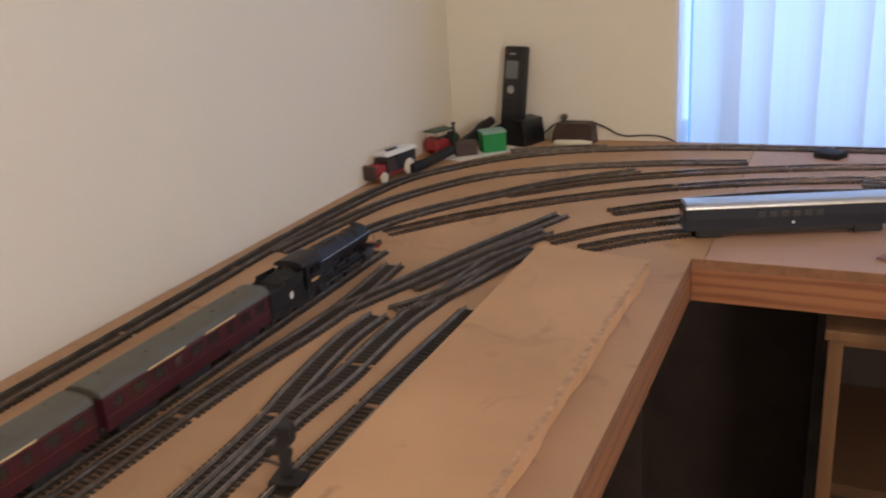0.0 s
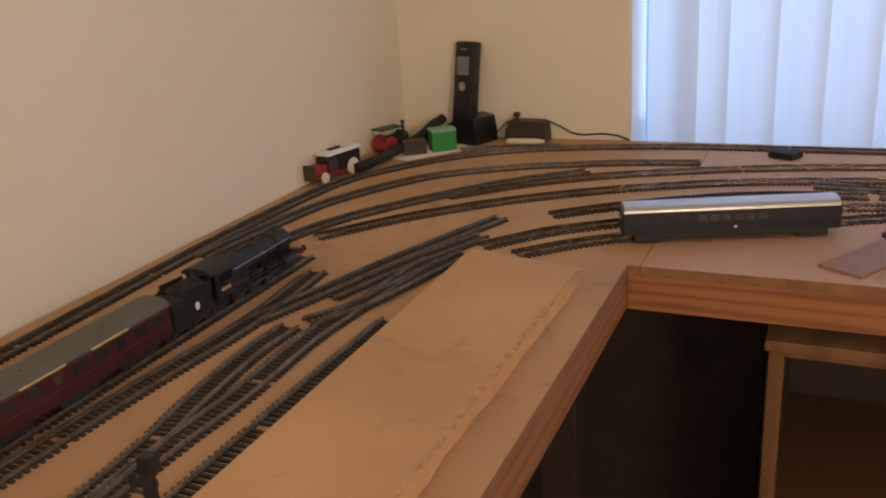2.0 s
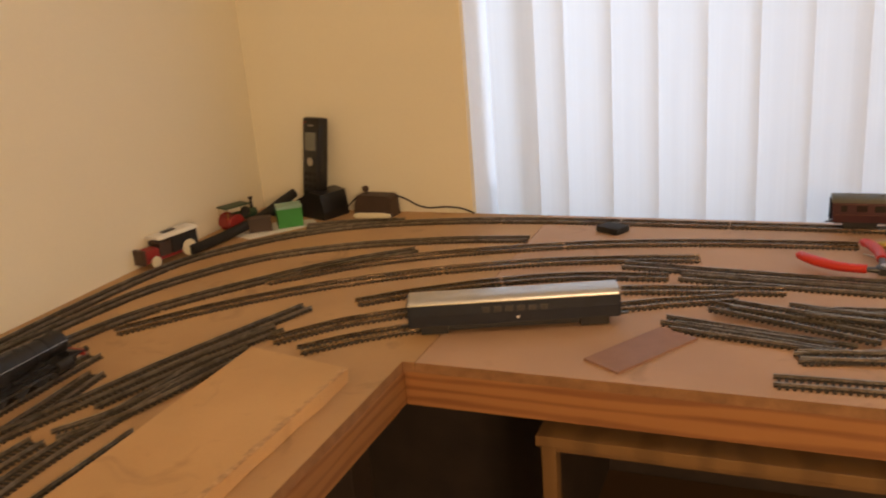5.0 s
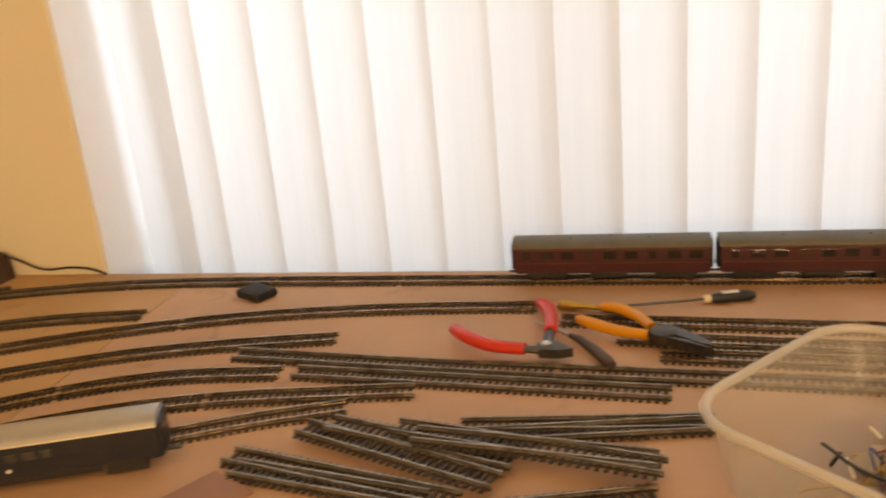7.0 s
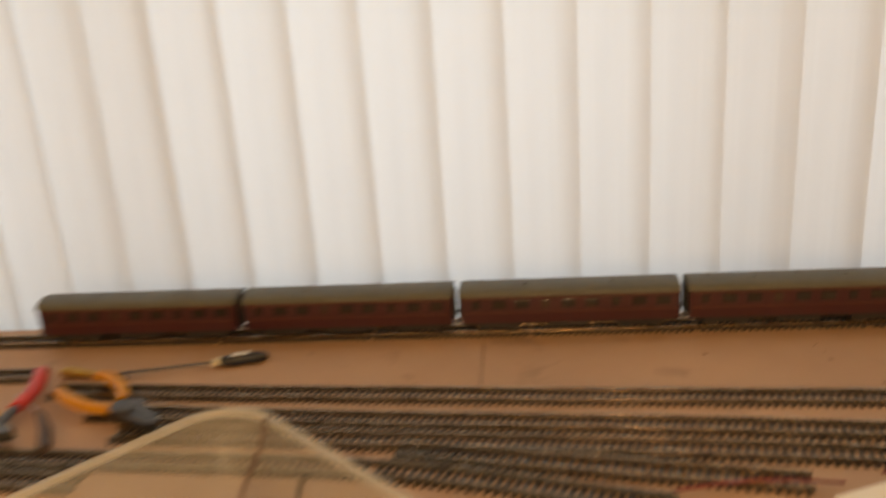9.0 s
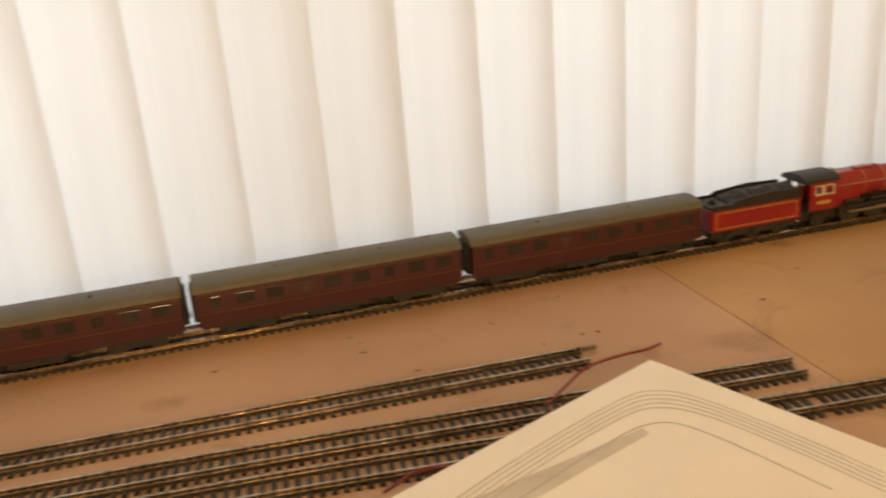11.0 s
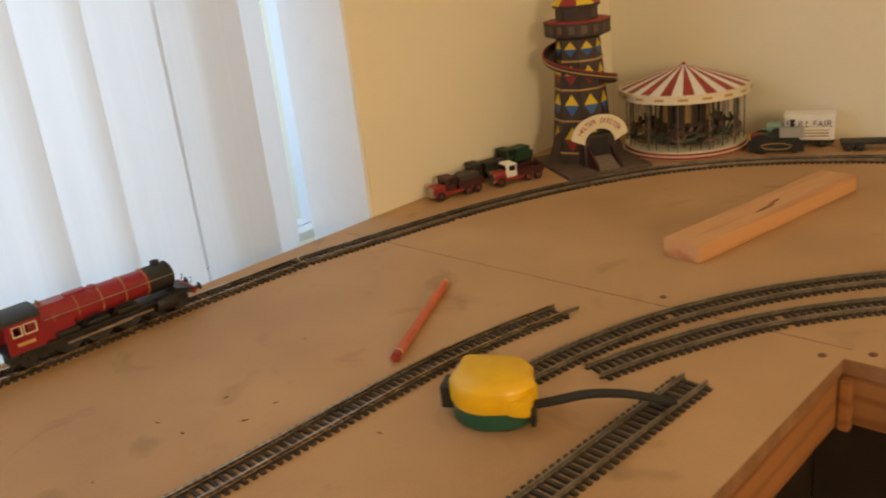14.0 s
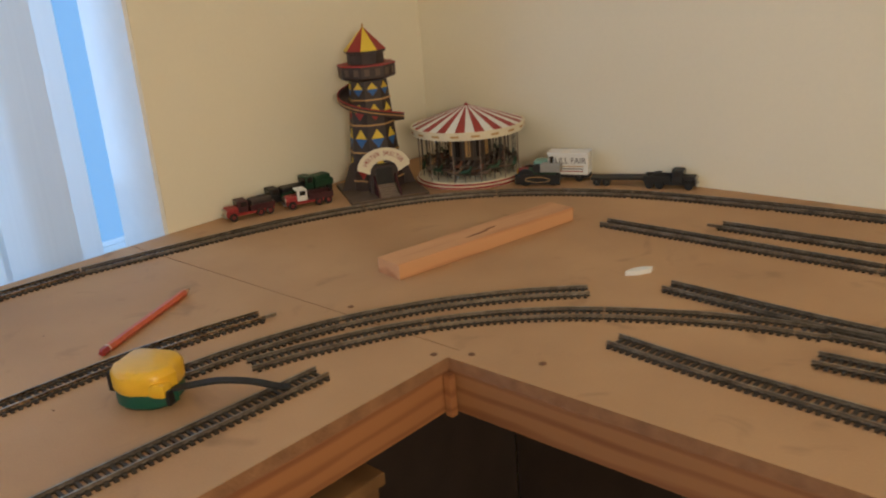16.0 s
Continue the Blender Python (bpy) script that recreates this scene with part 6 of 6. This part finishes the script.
def carousel(m):
    root = thing("toy_carousel", m, "model carousel with red and white striped roof", "model ride")
    R = 0.083
    part("platform", bm_lathe([(R, 0), (R + 0.004, 0.001), (R + 0.004, 0.005), (R + 0.001, 0.0052), (R + 0.001, 0.0105), (R - 0.002, 0.011), (0, 0.011)], 40), M_CREAM, root, "", False)
    for z in (0.0063, 0.0018):
        part("red_band", bm_lathe([(R + (0.0005 if z > 0.005 else 0.0035), z), (R + (0.0018 if z > 0.005 else 0.0048), z), (R + (0.0018 if z > 0.005 else 0.0048), z + 0.0028), (R + (0.0005 if z > 0.005 else 0.0035), z + 0.0028)], 40), M_FRED, root, "red painted band")
    N = 36
    RZ0, RZ1 = 0.089, 0.117
    for k in range(N):
        bm = bmesh.new()
        a0, a1 = 2 * math.pi * k / N, 2 * math.pi * (k + 1) / N
        top = [(R + 0.006, RZ0), (0.05, RZ0 + 0.0135), (0.004, RZ1)]
        vs = [[bm.verts.new((r * math.cos(a), r * math.sin(a), z - e)) for r, z in top] for a in (a0, a1) for e in (0, 0.0012)]
        for i in range(2):
            bm.faces.new((vs[0][i], vs[2][i], vs[2][i + 1], vs[0][i + 1]))
            bm.faces.new((vs[1][i], vs[1][i + 1], vs[3][i + 1], vs[3][i]))
            bm.faces.new((vs[0][i], vs[0][i + 1], vs[1][i + 1], vs[1][i]))
            bm.faces.new((vs[2][i], vs[3][i], vs[3][i + 1], vs[2][i + 1]))
        bmesh.ops.recalc_face_normals(bm, faces=bm.faces)
        part("roof_stripe", bm, (M_FRED, M_WHITE)[k % 2], root)
    part("roof_finial", bm_lathe([(0.0045, RZ1 - 0.0008), (0.003, RZ1 + 0.0015), (0.0012, RZ1 + 0.003), (0, RZ1 + 0.0045)], 12), M_FRED, root)
    ring = part("rounding_board", bm_lathe([(R + 0.0045, 0.0775), (R + 0.0065, 0.0775), (R + 0.0075, 0.0895), (R + 0.0055, 0.0895)], N * 2), M_CREAM, root, "cream scalloped fascia")
    for k in range(18):
        a = 2 * math.pi * k / 18
        b = part("letter_bar", bm_box(-0.0065, 0.0065, -0.0003, 0.0003, -0.0016, 0.0016), M_GOLD, ring)
        b.matrix_basis = pose((R + 0.0074) * math.cos(a), (R + 0.0074) * math.sin(a), 0.0835, 0, 0, math.degrees(a) + 90)
    part("centre_drum", bm_lathe([(0.04, 0.011), (0.04, 0.03), (0.034, 0.034), (0.034, 0.085)], 12), M_BROWN, root)
    for k in range(12):
        a = 2 * math.pi * k / 12
        b = part("mirror_panel", bm_box(-0.004, 0.004, -0.0004, 0.0004, 0.04, 0.075), (M_PANE, M_GOLD)[k % 2], root)
        b.matrix_basis = pose(0.0335 * math.cos(a), 0.0335 * math.sin(a), 0, 0, 0, math.degrees(a) + 90)
    part("inner_ceiling", bm_lathe([(0.02, 0.086), (R + 0.003, 0.086), (R + 0.003, 0.0875), (0.02, 0.0875)], 40), M_FBASE, root)
    cols = [M_BROWN, M_LINE, M_FBASE, M_FSTEP, M_DGREEN, M_BROWN]
    hr = random.Random(3)
    for k in range(60):
        rr_ = (R - 0.008, R - 0.03)[k % 2] - (0.004 if k % 3 == 0 else 0)
        a = 2 * math.pi * k / 60 + 0.05
        hz = 0.022 + 0.008 * hr.random()
        horse = bmesh.new()
        add_tube(horse, [(-0.009, 0, 0.001), (-0.004, 0, 0.0), (0.004, 0, 0.0005), (0.008, 0, 0.004), (0.0095, 0, 0.0085), (0.0125, 0, 0.0075)], [0.0022, 0.003, 0.003, 0.0024, 0.0018, 0.001], 7)
        for lx, ly in ((-0.007, 0.0015), (-0.006, -0.0015), (0.005, 0.0015), (0.006, -0.0015)):
            add_tube(horse, [(lx, ly, 0), (lx + 0.003 * (1 if lx > 0 else -1), ly, -0.005), (lx + 0.001, ly, -0.0085)], 0.0007, 5)
        add_tube(horse, [(-0.009, 0, 0.002), (-0.012, 0, 0.0), (-0.013, 0, -0.004)], 0.0008, 5)
        hp = part("horse", horse, cols[k % 6], root, "", True)
        hp.matrix_basis = pose(rr_ * math.cos(a), rr_ * math.sin(a), hz, 0, 0, math.degrees(a) + 90)
        part("pole", bm_tube([(rr_ * math.cos(a), rr_ * math.sin(a), 0.011), (rr_ * math.cos(a), rr_ * math.sin(a), 0.0865)], 0.0006, 6), M_DULL, root)
    for k in range(12):
        a = 2 * math.pi * (k + 0.5) / 12
        part("column", bm_tube([((R - 0.002) * math.cos(a), (R - 0.002) * math.sin(a), 0.011), ((R - 0.002) * math.cos(a), (R - 0.002) * math.sin(a), 0.087)], 0.0009, 8), M_FSTEP, root)
    return root


carousel(pose(3.17, -0.184, 0, 0, 0, 8))


def lorry(m, label, cab, body, bed, chassis, load=None):
    """A small die-cast lorry, its nose towards -x."""
    root = thing("toy_lorry", m, label, "toy lorry", "toy vehicles")
    part("chassis", bm_box(-0.036, 0.036, -0.01, 0.01, 0.006, 0.0105, 0.001), chassis, root)
    part("bonnet", bm_box(-0.036, -0.018, -0.0095, 0.0095, 0.0105, 0.0195, 0.0025), chassis, root)
    cb = part("cab", bm_box(-0.019, -0.003, -0.0115, 0.0115, 0.0105, 0.0285, 0.002), cab, root)
    part("windscreen", bm_box(-0.0198, -0.0188, -0.0095, 0.0095, 0.02, 0.0265), M_PANE, cb)
    for s in (-1, 1):
        part("side_window", bm_box(-0.015, -0.006, s * 0.0117 - 0.0004, s * 0.0117 + 0.0004, 0.0195, 0.0262), M_PANE, cb)
        part("mudguard", bm_prism([(-0.036, 0.008), (-0.033, 0.0135), (-0.022, 0.0135), (-0.018, 0.008), (-0.021, 0.009), (-0.024, 0.0125), (-0.031, 0.0125), (-0.034, 0.009)], s * 0.0105 - 0.0022, s * 0.0105 + 0.0022, "y"), chassis, root)
        for x in (-0.0275, 0.014, 0.0285):
            toy_wheel(root, x, s * 0.0105, 0.0062, 0.0062, 0.0035, M_RUBBER, chassis)
        part("headlamp", bm_lathe([(0.0016, 0), (0.002, 0.002), (0, 0.0026)], 10, pose(-0.0355, s * 0.0075, 0.0155, 0, -90, 0)), M_STEEL, root)
    part("grille", bm_box(-0.0368, -0.0356, -0.006, 0.006, 0.0085, 0.018), M_STEEL, root)
    part("bed", bm_box(-0.001, 0.037, -0.0125, 0.0125, 0.0105, 0.0125, 0.0004), bed, root)
    for a in ((-0.001, 0.037, -0.0125, -0.0115), (-0.001, 0.037, 0.0115, 0.0125), (0.036, 0.037, -0.0115, 0.0115)):
        part("tailboard", bm_box(a[0], a[1], a[2], a[3], 0.0125, 0.019), bed, root)
    if load:
        part("load", bm_box(0.002, 0.034, -0.0105, 0.0105, 0.0126, 0.026, 0.003), load, root)
    part("bumper", bm_box(-0.039, -0.0365, -0.011, 0.011, 0.006, 0.009, 0.0006), M_STEEL, root)
    return root


lorry(pose(2.842, -0.034, 0, 0, 0, -16), "toy lorry with black cab and red mudguards by the wall", M_MAROON, M_BLACK, M_MAROON, M_FRED, M_FDARK)
lorry(pose(2.926, -0.068, 0, 0, 0, -22), "red toy lorry with cream white cab near the tower", M_WHITE, M_FRED, M_MAROON, M_FRED)
lorry(pose(2.908, -0.022, 0, 0, 0, -14), "dark toy lorry with covered load against the wall", M_BLACK, M_BLACK, M_DGREEN, M_BLACK, M_BLACK)
lorry(pose(2.972, -0.022, 0, 0, 0, -6) @ Matrix.Diagonal((0.9, 1, 1.15, 1)), "dark green toy wagon beside the tower base", M_DGREEN, M_BLACK, M_DGREEN, M_BLACK, M_DGREEN)

VD = -67
van = thing("toy_fairground_van", pose(3.221, -0.327, 0, 0, 0, VD - 3) @ Matrix.Diagonal((0.9, 0.9, 0.95, 1)), "white toy box van with fairground lettering by the wall", "toy van", "toy vehicles")
part("chassis", bm_box(-0.046, 0.05, -0.012, 0.012, 0.006, 0.011, 0.001), M_BLACK, van)
part("cab", bm_box(-0.046, -0.022, -0.0125, 0.0125, 0.011, 0.033, 0.003), M_TEAL, van, "pale green cab")
part("windscreen", bm_box(-0.0468, -0.0455, -0.0105, 0.0105, 0.021, 0.03), M_PANE, van)
vb = part("box_body", bm_box(-0.02, 0.05, -0.0155, 0.0155, 0.011, 0.046, 0.002), M_WHITE, van, "white box body")
part("roof_edge", bm_box(-0.021, 0.051, -0.0165, 0.0165, 0.0445, 0.0475, 0.001), M_WHITE, van)
words("HULL FAIR", 0.0135, pose(0.015, -0.0159, 0.034, 90, 0, 0), M_FDARK, vb, "lettering", 0.0001)
for k in range(3):
    part("text_bar", bm_box(-0.012, 0.042, -0.0159, -0.0155, 0.0165 + 0.004 * k, 0.0178 + 0.004 * k), (M_FRED, M_FDARK, M_GOLD)[k], vb)
for x in (-0.032, 0.034):
    for s in (-1, 1):
        toy_wheel(van, x, s * 0.0125, 0.0078, 0.0078, 0.004, M_RUBBER, M_DULL)
eng = traction_engine(pose(3.185, -0.316, 0, 0, 0, VD), M_DGREEN, M_BLACK, "toy vehicles", False)
eng.scale = (0.86, 0.86, 0.8)
tagged(eng, "dark green toy showman's engine with yellow front by the carousel")
part("side_board", bm_box(-0.045, 0.036, -0.0215, -0.0195, 0.004, 0.0235, 0.0008), M_BLACK, eng)
part("scroll", bm_tube([(0.022 * math.cos(q / 3) - 0.004, -0.0217, 0.0135 + 0.005 * math.sin(q / 3)) for q in range(20)], 0.0007, 5), M_GOLD, eng, "thin gold scroll")
part("water_tank", bm_box(0.0, 0.036, -0.016, 0.004, 0.026, 0.041, 0.0015), mat("pale_grey_paint", (0.33, 0.32, 0.29), 0.5), eng, "pale grey box")
part("nose_plate", bm_lathe([(0.0075, 0), (0.0075, 0.0015), (0, 0.002)], 14, pose(-0.043, 0, 0.022, 0, -90, 0)), M_FYEL, eng, "yellow plate")
low = thing("toy_low_loader", pose(3.236, -0.425, 0, 0, 0, VD + 2), "long dark flat toy trailer coupled to a tractor", "toy trailer", "toy vehicles")
part("deck", bm_box(-0.045, 0.04, -0.0125, 0.0125, 0.0085, 0.0125, 0.001), M_UNDER, low)
part("gooseneck", bm_prism([(0.038, 0.0085), (0.054, 0.014), (0.058, 0.018), (0.05, 0.018), (0.036, 0.0125)], -0.008, 0.008, "y"), M_UNDER, low)
for x in (-0.036, -0.022):
    for s in (-1, 1):
        toy_wheel(low, x, s * 0.011, 0.006, 0.006, 0.004, M_RUBBER, M_DULL)
lorry(pose(3.248, -0.498, 0, 0, 0, VD + 180 - 6), "black toy tractor unit at the end of the trailer", M_BLACK, M_BLACK, M_BLACK, M_BLACK)

# ---------------------------------------------------------------- under the boards


def bookcase(m, w, label):
    """A plain open bookcase: sides, top, plinth, shelves, back, with a lipped front frame. Its inside is coloured dark
    for shade.
    """
    root = thing("bookcase", m, label, "bookcase")
    h, d, t = 0.775, 0.28, 0.016
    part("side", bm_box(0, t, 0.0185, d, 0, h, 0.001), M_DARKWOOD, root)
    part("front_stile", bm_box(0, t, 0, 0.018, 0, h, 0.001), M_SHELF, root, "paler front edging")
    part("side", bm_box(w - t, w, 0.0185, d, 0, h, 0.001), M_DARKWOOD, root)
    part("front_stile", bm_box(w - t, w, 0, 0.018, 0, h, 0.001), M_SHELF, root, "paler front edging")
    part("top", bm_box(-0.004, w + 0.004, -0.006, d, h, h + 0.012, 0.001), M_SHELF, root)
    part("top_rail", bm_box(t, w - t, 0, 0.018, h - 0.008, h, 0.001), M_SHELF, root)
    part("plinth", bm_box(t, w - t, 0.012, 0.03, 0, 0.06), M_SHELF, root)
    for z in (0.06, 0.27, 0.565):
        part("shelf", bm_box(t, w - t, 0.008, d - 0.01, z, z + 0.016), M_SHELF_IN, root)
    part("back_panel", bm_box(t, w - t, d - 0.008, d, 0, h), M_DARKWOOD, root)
    return root


bookcase(pose(0.716, -0.588, FLOOR), 0.86, "open wooden bookcase under the window board, empty inside coloured dark for shade")
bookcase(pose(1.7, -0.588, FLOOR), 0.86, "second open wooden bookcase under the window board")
# dark boards; the right and corner ones are added to hide lit wall
for nm, x0, x1, y0, y1 in (("panel_left", 0.3, 0.32, -0.99, -0.6), ("panel_back", 0.32, 0.7, -0.33, -0.31), ("shade_panel_right", 2.86, 2.88, -1.85, -0.5), ("shade_panel_corner", 2.57, 2.86, -0.5, -0.48)):
    tagged(link_bm("dark_panel", bm_box(x0, x1, y0, y1, FLOOR, BZ - 0.02, 0.002), M_DARKWOOD), "dark board added in the shade under the layout", "panel")
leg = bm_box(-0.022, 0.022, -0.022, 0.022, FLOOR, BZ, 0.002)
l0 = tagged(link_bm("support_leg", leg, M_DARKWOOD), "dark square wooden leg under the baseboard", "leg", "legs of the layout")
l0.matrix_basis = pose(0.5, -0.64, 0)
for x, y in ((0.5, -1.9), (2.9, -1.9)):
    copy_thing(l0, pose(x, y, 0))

# unseen stand added under the warm bulb that lights the room; its form is invented
fl = thing("stand_in_lamp", pose(LAMP_X, LAMP_Y, FLOOR), "added unseen lamp with dark metal pole and open bulb holder", "lamp")
H_L = LAMP_Z - FLOOR - 0.1
part("base", bm_lathe([(0.13, 0), (0.135, 0.006), (0.125, 0.018), (0.03, 0.026), (0.012, 0.035)], 32), M_DULL, fl, "", True)
part("pole", bm_lathe([(0.011, 0.03), (0.011, H_L - 0.15)], 16), M_DULL, fl, "", True)
part("holder", bm_lathe([(0.011, H_L - 0.15), (0.02, H_L - 0.14), (0.02, H_L - 0.085), (0.015, H_L - 0.08)], 20), M_WHITE, fl, "white bulb holder", True)
